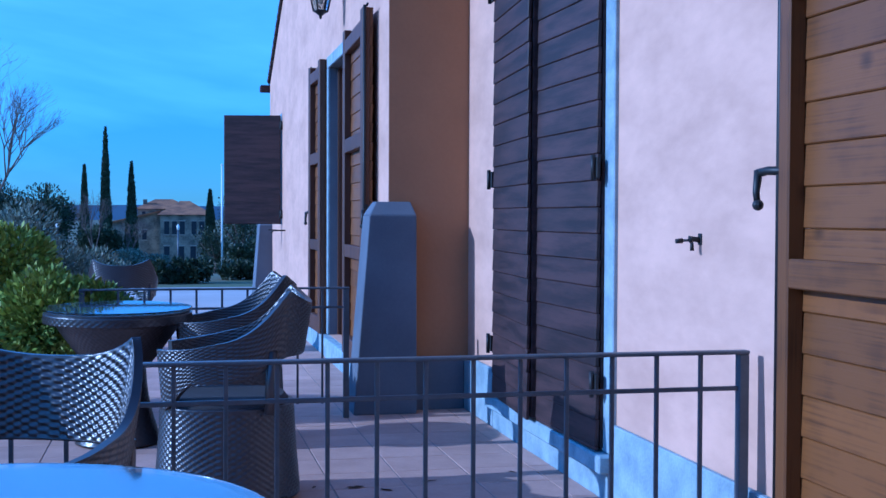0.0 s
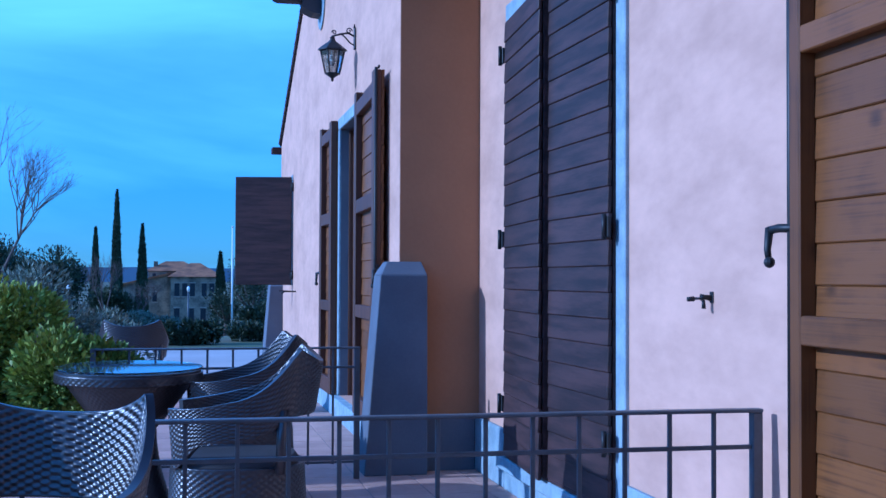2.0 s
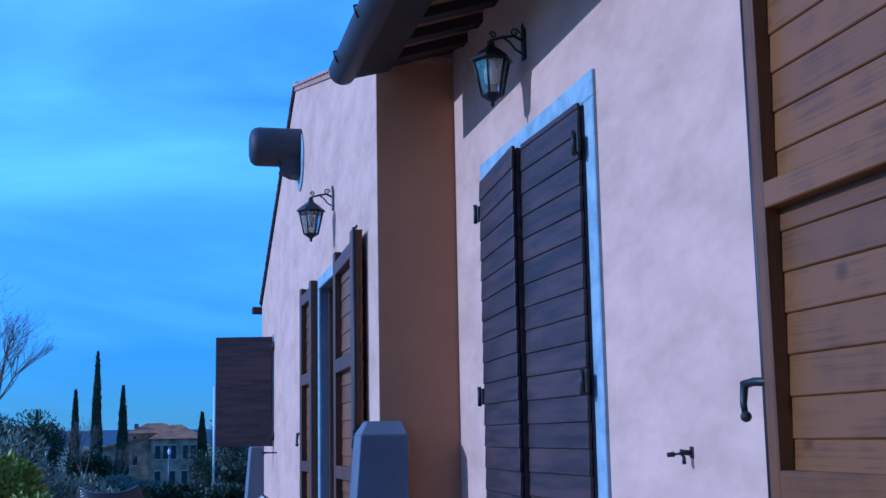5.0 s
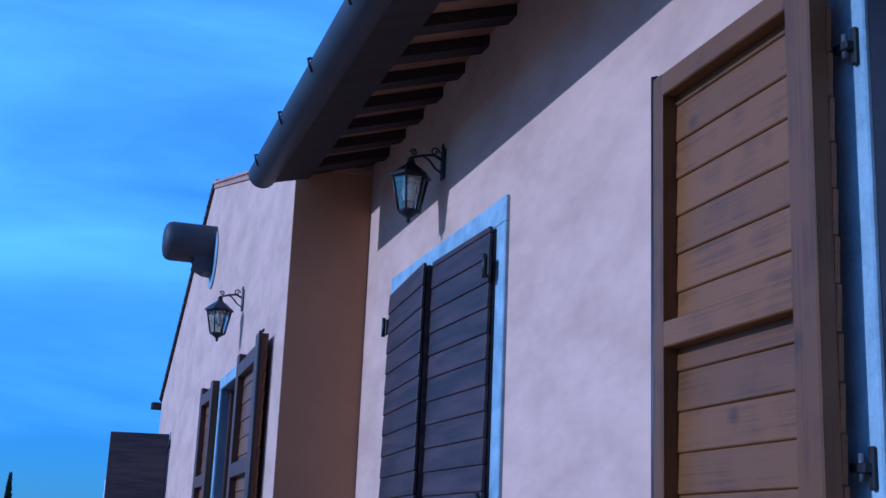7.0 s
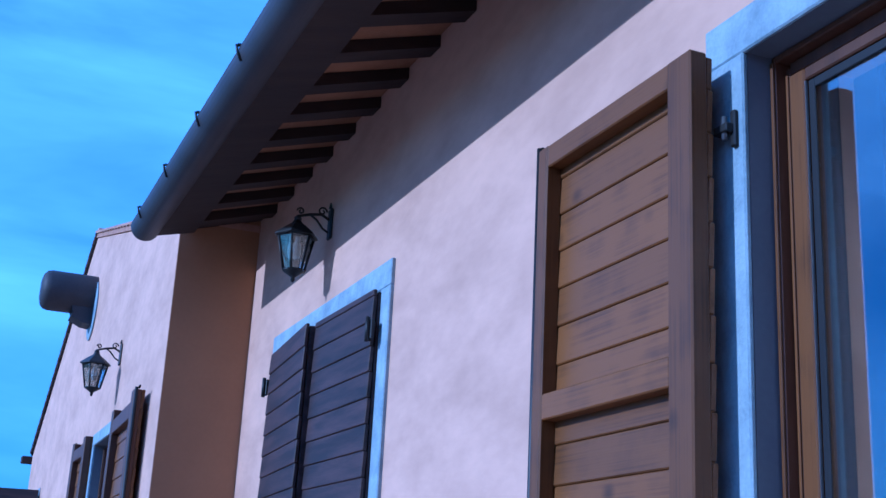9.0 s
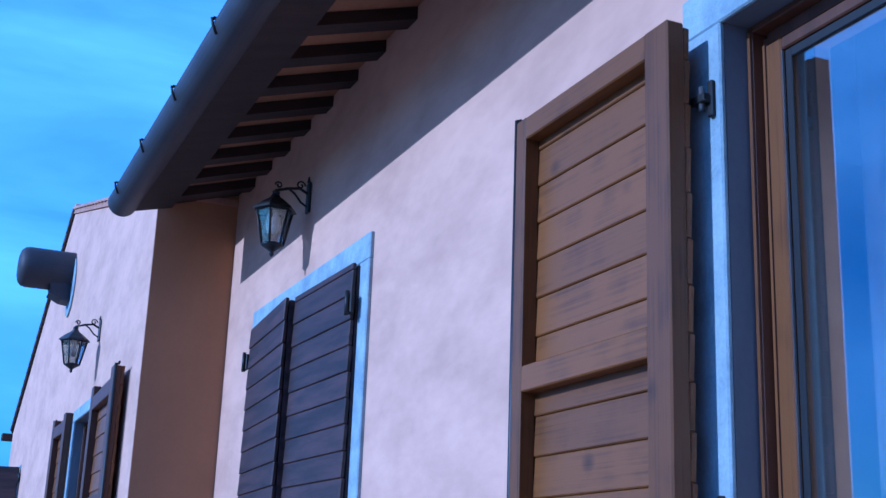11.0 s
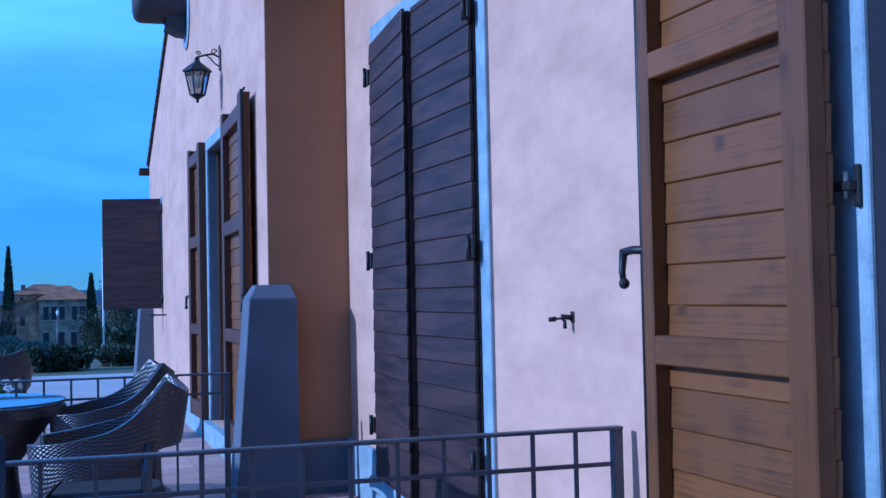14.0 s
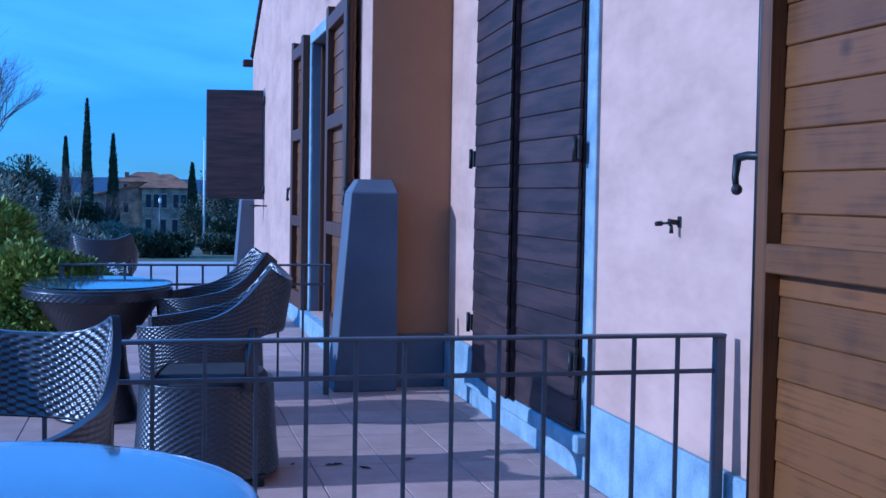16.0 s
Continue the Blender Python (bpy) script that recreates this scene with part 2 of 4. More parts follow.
def leaf_material(name, colour, second):
    m = material(name, colour, second, rough=0.55, scale=3, grain=25, bump=0, spec=0.35)
    n, l = m.node_tree.nodes, m.node_tree.links
    geo = n.new("ShaderNodeNewGeometry")
    hsv = n.new("ShaderNodeHueSaturation")
    mr = n.new("ShaderNodeMapRange")
    mr.inputs["To Min"].default_value, mr.inputs["To Max"].default_value = 0.55, 1.5
    b = n["Principled BSDF"]
    src = b.inputs["Base Color"].links[0].from_socket
    l.new(geo.outputs["Random Per Island"], mr.inputs["Value"])
    l.new(mr.outputs["Result"], hsv.inputs["Value"])
    l.new(src, hsv.inputs["Color"])
    l.new(hsv.outputs["Color"], b.inputs["Base Color"])
    b.inputs["Subsurface Weight"].default_value = 0.0
    return m


# haze is put into the blue of the added horizon ridge
HAZY_RIDGE = material("haze_blue_ridge", (0.10, 0.13, 0.17), (0.07, 0.10, 0.14), rough=1.0, scale=0.004, grain=0.02, bump=0)
LEAF_BRIGHT = leaf_material("yellow_green_leaf", (0.38, 0.40, 0.05), (0.10, 0.16, 0.022))
LEAF_GREY = leaf_material("grey_green_leaf", (0.19, 0.23, 0.17), (0.10, 0.125, 0.09))
LEAF_DARK = leaf_material("dark_green_leaf", (0.060, 0.075, 0.036), (0.030, 0.042, 0.020))


# ---- building blocks ----
def part(name, bm, mat, parent=None, label="", m=None):
    """Links a bmesh as one mesh object under a thing or under a part."""
    me = bpy.data.meshes.new(name)
    bm.normal_update()
    bm.to_mesh(me)
    bm.free()
    if mat:
        me.materials.append(mat)
    ob = new(name, me)
    ob.parent = parent
    if m is not None:
        ob.matrix_basis = m
    if label:
        tagged(ob, label)
    return ob


def again(name, ob, parent, m):
    """One more piece on the mesh of ob."""
    o = new(name, ob.data)
    o.parent = parent
    o.matrix_basis = m
    return o


def thing(name, label, category, m=None, group="", kind=""):
    ob = new(name)
    if m is not None:
        ob.matrix_basis = m
    return tagged(ob, label, category, group, kind)


def box(bm, x0, x1, y0, y1, z0, z1, bevel=0.0, m=None):
    vs = [bm.verts.new((x, y, z)) for x in (x0, x1) for y in (y0, y1) for z in (z0, z1)]
    fs = [bm.faces.new([vs[i] for i in f]) for f in ((0, 1, 3, 2), (4, 6, 7, 5), (0, 4, 5, 1), (2, 3, 7, 6), (0, 2, 6, 4), (1, 5, 7, 3))]
    if bevel:
        es = list({e for f in fs for e in f.edges})
        made = bmesh.ops.bevel(bm, geom=es, offset=bevel, segments=1, affect="EDGES", profile=0.5)
        if m is not None:
            vs = list({v for f in made["faces"] for v in f.verts} | {v for v in vs if v.is_valid})
    if m is not None:
        bmesh.ops.transform(bm, matrix=m, verts=[v for v in vs if v.is_valid])
    return bm


def boxed(*a, **k):
    return box(bmesh.new(), *a, **k)


def prism(bm, outline, depth, m=None):
    """A flat outline of (x, z) pushed along y by depth."""
    a = [bm.verts.new((x, 0, z)) for x, z in outline]
    b = [bm.verts.new((x, depth, z)) for x, z in outline]
    k = len(a)
    bm.faces.new(a)
    bm.faces.new(b[::-1])
    for i in range(k):
        bm.faces.new((a[i], b[i], b[(i + 1) % k], a[(i + 1) % k]))
    bmesh.ops.recalc_face_normals(bm, faces=bm.faces)
    if m is not None:
        bmesh.ops.transform(bm, matrix=m, verts=a + b)
    return bm


def tube(bm, points, radii, sides=8, cap=True, smooth=True):
    """A round bar through points."""
    pts = [Vector(p) for p in points]
    if not isinstance(radii, (list, tuple)):
        radii = [radii] * len(pts)
    rings = []
    up = None
    for i, p in enumerate(pts):
        d = (pts[min(i + 1, len(pts) - 1)] - pts[max(i - 1, 0)]).normalized()
        if up is None:
            up = Vector((0, 0, 1)) if abs(d.z) < 0.9 else Vector((1, 0, 0))
        side = d.cross(up).normalized()
        up = side.cross(d).normalized()
        rings.append([bm.verts.new(p + (side * math.cos(a) + up * math.sin(a)) * radii[i])
                      for a in (2 * math.pi * k / sides for k in range(sides))])
    for r, s in zip(rings, rings[1:]):
        for k in range(sides):
            f = bm.faces.new((r[k], r[(k + 1) % sides], s[(k + 1) % sides], s[k]))
            f.smooth = smooth
    if cap:
        bm.faces.new(rings[0][::-1])
        bm.faces.new(rings[-1])
    return bm


def lathe(bm, profile, sides=24, smooth=True):
    """Turns a profile of (radius, z) round the z axis."""
    rings = [[bm.verts.new((r * math.cos(2 * math.pi * k / sides), r * math.sin(2 * math.pi * k / sides), z)) for k in range(sides)]
             for r, z in profile]
    for r, s in zip(rings, rings[1:]):
        for k in range(sides):
            f = bm.faces.new((r[k], r[(k + 1) % sides], s[(k + 1) % sides], s[k]))
            f.smooth = smooth
    bm.faces.new(rings[0][::-1])
    bm.faces.new(rings[-1])
    bmesh.ops.recalc_face_normals(bm, faces=bm.faces[:])
    return bm


# ---- plan ----
WALL = 1.84          # near wall, its face
BLOCK = 1.325        # projecting block, its face
CORNER = 7.505       # where the block's side stands
FAR_CORNER = 16.85
APEX = (12.45, 4.83)
SILL = 0.20


def wall_with_openings(bm, face, thick, y0, y1, z0, z1, holes):
    """A wall along y, from face to face + thick; holes are (y0, y1, z0, z1), in order along y."""
    at = y0
    for a, b, c, d in holes:
        box(bm, face, face + thick, at, a, z0, z1)
        if c > z0:
            box(bm, face, face + thick, a, b, z0, c)
        box(bm, face, face + thick, a, b, d, z1)
        at = b
    box(bm, face, face + thick, at, y1, z0, z1)
    return bm


# ground: one sheet that falls away gently
def ground_height(x, y):
    return -0.03 - 0.045 * max(0.0, min(y, 160) - 26) - 0.02 * max(0.0, -x - 8) * (1 if y > 10 else 0.3)


bm = bmesh.new()
xs = [-3000, -900, -300, -120, -60, -30, -15, -8, -4, 0, 4, 8, 15, 30, 60, 120, 300, 900, 3000]
ys = [-900, -200, -60, -20, -5, 5, 12, 20, 26, 34, 45, 60, 80, 100, 125, 160, 220, 320, 600, 1500, 3500]
vs = [[bm.verts.new((x, y, ground_height(max(x, -60), y))) for x in xs] for y in ys]
for r, s in zip(vs, vs[1:]):
    for k in range(len(xs) - 1):
        bm.faces.new((r[k], r[k + 1], s[k + 1], s[k]))
tagged(part("ground", bm, GROUND), "dull green winter grass and bare soil falling away", "ground", kind="structure")

tagged(part("gravel_forecourt", boxed(-9, 9, 12.6, 21.4, -0.10, -0.006, bevel=0.02), GRAVEL), "pale gravel forecourt beyond the terrace", "ground", kind="structure")

floor = tagged(part("terrace_floor", boxed(-3.0, WALL, -3.0, 12.5, -0.12, -0.004), GROUT), "pinkish terracotta tiled terrace floor with sunlit patches", "floor", kind="structure")

# near wall
NEAR_DOOR = (0.50, 2.33, SILL, 2.715)
FAR_DOOR = (4.965, 6.69, SILL, 2.68)
wall_a = tagged(part("wall_near", wall_with_openings(bmesh.new(), WALL, 0.36, -3.0, CORNER + 0.3, -0.1, 3.72, [NEAR_DOOR, FAR_DOOR]), PLASTER),
                "sunlit peach plaster house wall with two tall door openings", "wall", kind="structure")

# projecting block: gabled front with a door and a small window, and a side
BLOCK_DOOR = (9.12, 10.42, SILL, 2.50)
SMALL_WINDOW = (15.06, 15.80, 1.12, 2.41)
bm = wall_with_openings(bmesh.new(), BLOCK, 0.36, CORNER, FAR_CORNER, -0.1, 3.02, [BLOCK_DOOR, SMALL_WINDOW])
prism(bm, [(CORNER, 3.02), (CORNER, 3.62), APEX, (FAR_CORNER, 3.02)], 0.36,
      Matrix(((0, 1, 0, BLOCK), (1, 0, 0, 0), (0, 0, 1, 0), (0, 0, 0, 1))))
tagged(part("wall_block_end", boxed(BLOCK + 0.36, 6.0, FAR_CORNER - 0.36, FAR_CORNER, -0.1, 3.02), PLASTER), "peach plaster end wall of the house", "wall", kind="structure")
wall_b = tagged(part("wall_block", bm, PLASTER), "gabled peach plaster house wall with brown side", "wall", kind="structure")

def return_top(x):
    return 3.50 + (x - 1.14) * 0.30 + 0.04


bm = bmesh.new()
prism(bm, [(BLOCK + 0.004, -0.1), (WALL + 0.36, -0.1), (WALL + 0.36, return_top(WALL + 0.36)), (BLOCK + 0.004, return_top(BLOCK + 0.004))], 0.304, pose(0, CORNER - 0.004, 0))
tagged(part("wall_block_side", bm, RETURN_BROWN), "brown plaster return wall", "wall", kind="structure")

# stone base courses
def base_course(name, bm):
    return tagged(part(name, bm, STONE), "blue-grey stone base course along the house wall", "base course", kind="structure")


bm = bmesh.new()
for a, b in ((-3.0, 0.35), (2.48, 4.853), (6.802, CORNER)):
    box(bm, WALL - 0.028, WALL, a, b, -0.004, 0.335, bevel=0.006)
base_course("baseboard_near", bm)
bm = bmesh.new()
for a, b in ((CORNER + 0.25, BLOCK_DOOR[0] - 0.1), (BLOCK_DOOR[1] + 0.1, FAR_CORNER)):
    box(bm, BLOCK - 0.028, BLOCK, a, b, -0.004, 0.30, bevel=0.006)
base_course("baseboard_block", bm)
# shade on this course is put into a darker grey than the stone
tagged(part("baseboard_side", boxed(BLOCK + 0.17, WALL - 0.03, CORNER - 0.030, CORNER - 0.005, -0.004, 0.335, bevel=0.006), GREY_AND_SHADE), "base course on the return wall, darkened grey for shade", "base course", kind="structure")


def surround(name, face, hole, width, proud, label, head=None):
    """Stone bands round an opening, with a sill stone below."""
    y0, y1, z0, z1 = hole
    t = thing(name, label, "door surround", kind="structure")
    head = head or width
    part("jamb", boxed(face - proud, face + 0.004, y0 - width, y0 + 0.012, z0, z1 - 0.012, bevel=0.005), STONE, t)
    part("jamb", boxed(face - proud, face + 0.004, y1 - 0.012, y1 + width, z0, z1 - 0.012, bevel=0.005), STONE, t)
    part("lintel", boxed(face - proud, face + 0.004, y0 - width, y1 + width, z1 - 0.012, z1 + head, bevel=0.005), STONE, t)
    # reveals are stone; their shade is put into this darker grey lining
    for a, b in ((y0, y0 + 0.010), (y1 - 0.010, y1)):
        part("reveal", boxed(face + 0.004, face + 0.30, a, b, z0, z1 - 0.010), GREY_AND_SHADE, t)
    part("reveal", boxed(face + 0.004, face + 0.30, y0, y1, z1 - 0.010, z1), GREY_AND_SHADE, t)
    return t


surround("door_surround_1", WALL, NEAR_DOOR, 0.150, 0.014, "painted blue-grey stone door surround", head=0.112)
surround("door_surround_2", WALL, FAR_DOOR, 0.112, 0.020, "painted blue-grey stone door surround")
surround("door_surround_3", BLOCK, BLOCK_DOOR, 0.085, 0.016, "painted blue-grey stone door surround")
surround("window_surround_1", BLOCK, SMALL_WINDOW, 0.07, 0.012, "painted blue-grey stone window surround")

# door steps
def doorstep(hole, face, name):
    y0, y1, z0, z1 = hole
    t = thing(name, "grey stone doorstep under the shutters", "doorstep", kind="structure")
    part("tread", boxed(face - 0.075, face + 0.36, y0 - 0.10, y1 + 0.10, SILL - 0.080, SILL - 0.002, bevel=0.008), STONE, t)
    part("riser", boxed(face - 0.028, face + 0.34, y0 - 0.085, y1 + 0.085, -0.004, SILL - 0.080), STONE, t)
    return t


doorstep(NEAR_DOOR, WALL, "doorstep_1")
doorstep(FAR_DOOR, WALL, "doorstep_2")
doorstep(BLOCK_DOOR, BLOCK, "doorstep_3")

# unseen wall added behind the seat to keep sky light off the terrace
tagged(part("sky_blocking_wall", boxed(-3.6, WALL + 0.36, -3.36, -3.0, -0.1, 4.2), PLASTER), "unseen plain peach plaster wall added to block sky light", "wall", kind="structure")

# rooms behind, closed and dim
bm = bmesh.new()
box(bm, 5.0, 5.2, -3.0, 17, -0.1, 5.2)
box(bm, 2.2, 5.0, -3.2, -3.0, -0.1, 5.2)
box(bm, 2.2, 5.0, 3.6, 3.8, -0.1, 3.5)
box(bm, 2.2, 5.0, 12.0, 12.2, -0.1, 3.5)
tagged(part("wall_inside", bm, ROOM), "dim inner room walls behind the doors", "wall", kind="structure")
tagged(part("floor_inside", boxed(2.2, 5.0, -3.0, 16.4, 0.0, 0.16), ROOM), "dim inner room floor", "floor", kind="structure")
tagged(part("ceiling", boxed(2.2, 5.0, -3.0, 16.4, 3.0, 3.1), ROOM), "dim plain room ceiling", "ceiling", kind="structure")

# ---- eaves and gutter over the near wall ----
EAVE_END = 7.28
SLOPE = 0.30
EDGE_X, EDGE_Z = 1.14, 3.50       # lower edge of the roof boards
def soffit_z(x):
    return EDGE_Z + (x - EDGE_X) * SLOPE


roof_a = thing("roof_near", "low tiled roof with timber rafters and terracotta soffit", "roof", kind="structure")
lean = math.atan(SLOPE)
bm = bmesh.new()
prism(bm, [(EDGE_X, soffit_z(EDGE_X)), (5.2, soffit_z(5.2)), (5.2, soffit_z(5.2) + 0.10), (EDGE_X, soffit_z(EDGE_X) + 0.10)], EAVE_END + 3.0, pose(0, -3.0, 0))
part("soffit", bm, SOFFIT_TILE, roof_a, "terracotta soffit boards between rafters")
# the strip of roof that runs on to the block inside its face
bm = bmesh.new()
prism(bm, [(BLOCK + 0.03, soffit_z(BLOCK + 0.03)), (2.0, soffit_z(2.0)), (2.0, soffit_z(2.0) + 0.10), (BLOCK + 0.03, soffit_z(BLOCK + 0.03) + 0.10)], CORNER - EAVE_END - 0.006, pose(0, EAVE_END + 0.003, 0))
part("soffit", bm, BEAM_WOOD, roof_a, "dark boarded strip of soffit at the block")
bm = bmesh.new()
prism(bm, [(EDGE_X + 0.02, soffit_z(EDGE_X + 0.02) - 0.045), (EDGE_X + 0.07, soffit_z(EDGE_X + 0.07) - 0.060), (2.0, soffit_z(2.0) - 0.060), (2.0, soffit_z(2.0) - 0.002),
           (EDGE_X + 0.02, soffit_z(EDGE_X + 0.02) - 0.002)], 0.115)
first = part("rafter", bm, BEAM_WOOD, roof_a, m=pose(0, EAVE_END - 0.19, 0))
for k in range(1, 27):
    again("rafter", first, roof_a, pose(0, EAVE_END - 0.19 - 0.376 * k, 0))
# wide dark strip under the rafter tails, standing in for shade behind the gutter
bm = bmesh.new()
prism(bm, [(EDGE_X + 0.01, soffit_z(EDGE_X + 0.01) - 0.070), (EDGE_X + 0.235, soffit_z(EDGE_X + 0.235) - 0.080), (EDGE_X + 0.235, soffit_z(EDGE_X + 0.235) - 0.062),
           (EDGE_X + 0.07, soffit_z(EDGE_X + 0.07) - 0.062), (EDGE_X + 0.01, soffit_z(EDGE_X + 0.01) - 0.050)], EAVE_END + 3.0, pose(0, -3.0, 0))
part("eaves_board", bm, BEAM_WOOD, roof_a, "wide dark strip under the rafter tails for eaves shade")
part("fascia", boxed(EDGE_X - 0.02, EDGE_X - 0.001, -3.0, EAVE_END, EDGE_Z - 0.02, EDGE_Z + 0.12), BEAM_WOOD, roof_a)
# curved roof tiles along the lower edge
bm = bmesh.new()
arc = [(0.075 * math.cos(a), 0.055 * math.sin(a)) for a in [math.pi * k / 8 for k in range(9)]]
inner = [(0.062 * math.cos(a), 0.042 * math.sin(a)) for a in [math.pi * k / 8 for k in range(8, -1, -1)]]
prism(bm, arc + inner, 0.45)
tile = part("roof_tile", bm, ROOF_TILE, roof_a, m=Matrix.Translation((EDGE_X - 0.03, EAVE_END - 0.09, EDGE_Z + 0.11)) @ pose(0, 0, 0, math.degrees(lean), 0, -90))
for k in range(1, 58):
    again("roof_tile", tile, roof_a, Matrix.Translation((EDGE_X - 0.03, EAVE_END - 0.09 - 0.178 * k, EDGE_Z + 0.11)) @ pose(0, 0, 0, math.degrees(lean), 0, -90))

gutter = thing("gutter", "dark grey half-round metal rain gutter under the eaves", "gutter")
GX, GZ, GR = 1.075, 3.475, 0.088
bm = bmesh.new()
ring = [(GX + GR * math.cos(a), GZ + GR * math.sin(a)) for a in [math.pi + math.pi * k / 14 for k in range(15)]]
ring_in = [(GX + (GR - 0.006) * math.cos(a), GZ + (GR - 0.006) * math.sin(a)) for a in [math.pi + math.pi * k / 14 for k in range(14, -1, -1)]]
prism(bm, ring + ring_in, EAVE_END + 3.0, pose(0, -3.0, 0))
for f in bm.faces:
    f.smooth = abs(f.normal.y) < 0.5
part("trough", bm, GUTTER_METAL, gutter)
bm = bmesh.new()
prism(bm, ring, 0.004, pose(0, EAVE_END, 0))
part("end_cap", bm, GUTTER_METAL, gutter)
part("front_lip", boxed(GX - GR, GX - GR + 0.016, -3.0, EAVE_END, GZ - 0.004, GZ + 0.014, bevel=0.003), GUTTER_METAL, gutter, "rolled front lip of the gutter")
bm = bmesh.new()
tube(bm, [(GX - GR - 0.014, 0, GZ + 0.02), (GX - GR - 0.008, 0, GZ - 0.01), (GX - GR + 0.01, 0, GZ - 0.05)], 0.006, sides=6)
box(bm, GX - GR - 0.01, EDGE_X + 0.02, -0.012, 0.012, GZ + 0.016, GZ + 0.022)
clip = part("bracket", bm, BLACK_IRON, gutter, m=pose(0, 6.95, 0))
for k in range(1, 12):
    again("bracket", clip, gutter, pose(0, 6.95 - 0.80 * k, 0))

# ---- roof of the projecting block ----
roof_b = thing("roof_block", "terracotta tiled gable roof of the projecting house block", "roof", kind="structure")
# one kind of tile: near slope coloured as sunlit, far slope as shaded
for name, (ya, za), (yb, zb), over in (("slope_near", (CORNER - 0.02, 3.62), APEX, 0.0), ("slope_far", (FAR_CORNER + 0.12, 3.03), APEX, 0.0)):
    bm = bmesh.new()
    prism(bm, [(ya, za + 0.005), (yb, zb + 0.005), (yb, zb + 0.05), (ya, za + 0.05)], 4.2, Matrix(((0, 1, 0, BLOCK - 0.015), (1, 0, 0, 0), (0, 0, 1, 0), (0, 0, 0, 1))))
    slope = part(name, bm, BEAM_WOOD if name == "slope_far" else VERGE_SUNLIT, roof_b)
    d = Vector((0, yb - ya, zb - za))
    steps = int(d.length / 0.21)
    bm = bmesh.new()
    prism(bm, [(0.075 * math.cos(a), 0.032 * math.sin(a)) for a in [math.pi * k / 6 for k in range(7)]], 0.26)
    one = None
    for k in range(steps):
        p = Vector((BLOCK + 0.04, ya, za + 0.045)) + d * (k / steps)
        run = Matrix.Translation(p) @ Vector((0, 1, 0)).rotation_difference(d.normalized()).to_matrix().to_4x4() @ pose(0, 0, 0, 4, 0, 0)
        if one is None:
            one = part("roof_tile", bm, VERGE_SHADED if name == "slope_far" else VERGE_SUNLIT, roof_b, m=run)
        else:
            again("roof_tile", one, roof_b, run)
bm = bmesh.new()
prism(bm, [(-0.09, 0), (0.09, 0), (0.05, 0.06), (-0.05, 0.06)], 4.2, Matrix(((0, 1, 0, BLOCK - 0.01), (1, 0, 0, APEX[0]), (0, 0, 1, APEX[1] + 0.04), (0, 0, 0, 1))))
part("ridge", bm, VERGE_SUNLIT, roof_b)
part("verge_end", boxed(BLOCK - 0.13, BLOCK + 0.02, FAR_CORNER + 0.02, FAR_CORNER + 0.20, 2.93, 3.02, bevel=0.01), VERGE_SHADED, roof_b, "dark end block of the verge")


# ---- shutters ----
PITCH = 0.118


def plank_mesh(width, tilt=3.0, height=PITCH):
    bm = boxed(0, width, -0.010, 0.010, 0.0003, height - 0.0003, bevel=0.0035)
    bmesh.ops.rotate(bm, verts=bm.verts, cent=(0, 0, height / 2), matrix=Matrix.Rotation(radians(tilt), 3, "X"))
    return bm


def planks(parent, width, z0, z1, y, mat, tilt, x0=0.0, pitch=PITCH, joint=None):
    """Boards laid one on another; with joint, one of the joints lies at that height and the end boards are cut to fit."""
    if joint is None:
        n = max(1, round((z1 - z0) / pitch))
        cuts = [z0 + (z1 - z0) * k / n for k in range(n + 1)]
    else:
        k0 = math.floor((joint - z0 - 0.008) / pitch)
        cuts = [joint + (k - k0) * pitch for k in range(200) if joint + (k - k0) * pitch < z1 - 0.008]
        cuts = [z0] + cuts + [z1]
    shared = {}
    for a, b in zip(cuts, cuts[1:]):
        key = round(b - a, 4)
        if key in shared:
            again("plank", shared[key], parent, pose(x0, y, a))
        else:
            shared[key] = part("plank", plank_mesh(width, tilt * min(1.0, (b - a) / pitch), b - a), mat, parent, m=pose(x0, y, a))


def strap_hinges(leaf, heights, out, mat=None):
    """Small iron knuckles at the hinge edge of a leaf."""
    first = None
    for z in heights:
        if first is None:
            bm = boxed(-0.035, 0.012, -0.008, 0.008, -0.045, 0.045, bevel=0.003)
            tube(bm, [(-0.012, out * 0.016, -0.055), (-0.012, out * 0.016, 0.055)], 0.011, sides=8)
            first = part("hinge", bm, BLACK_IRON, leaf, "black iron hinge", m=pose(0, out * 0.024, z))
        else:
            again("hinge", first, leaf, pose(0, out * 0.024, z))


def dark_leaf(width, bottom, top, at, toward, out, label, joint, pitch):
    """A closed shutter leaf: dark boards seen from outside."""
    a = math.degrees(math.atan2(toward[1] - at[1], toward[0] - at[0]))
    leaf = thing("shutter_leaf", label, "shutter", pose(at[0], at[1], bottom, 0, 0, a), group="closed dark shutters")
    h = top - bottom
    planks(leaf, width, 0.0, h, out * 0.008, DARK_WOOD, out * 2.6, pitch=pitch, joint=joint - bottom)
    for n, x in (("stile", 0.002), ("stile", width - 0.102)):
        part(n, boxed(x, x + 0.10, -out * 0.005 - 0.016, -out * 0.005 + 0.016, 0.01, h - 0.01, bevel=0.003, m=pose(0, -out * 0.018, 0)), DARK_WOOD, leaf)
    strap_hinges(leaf, (0.29, 1.22, 2.27), out)
    return leaf


LEAF_TOP = 2.665
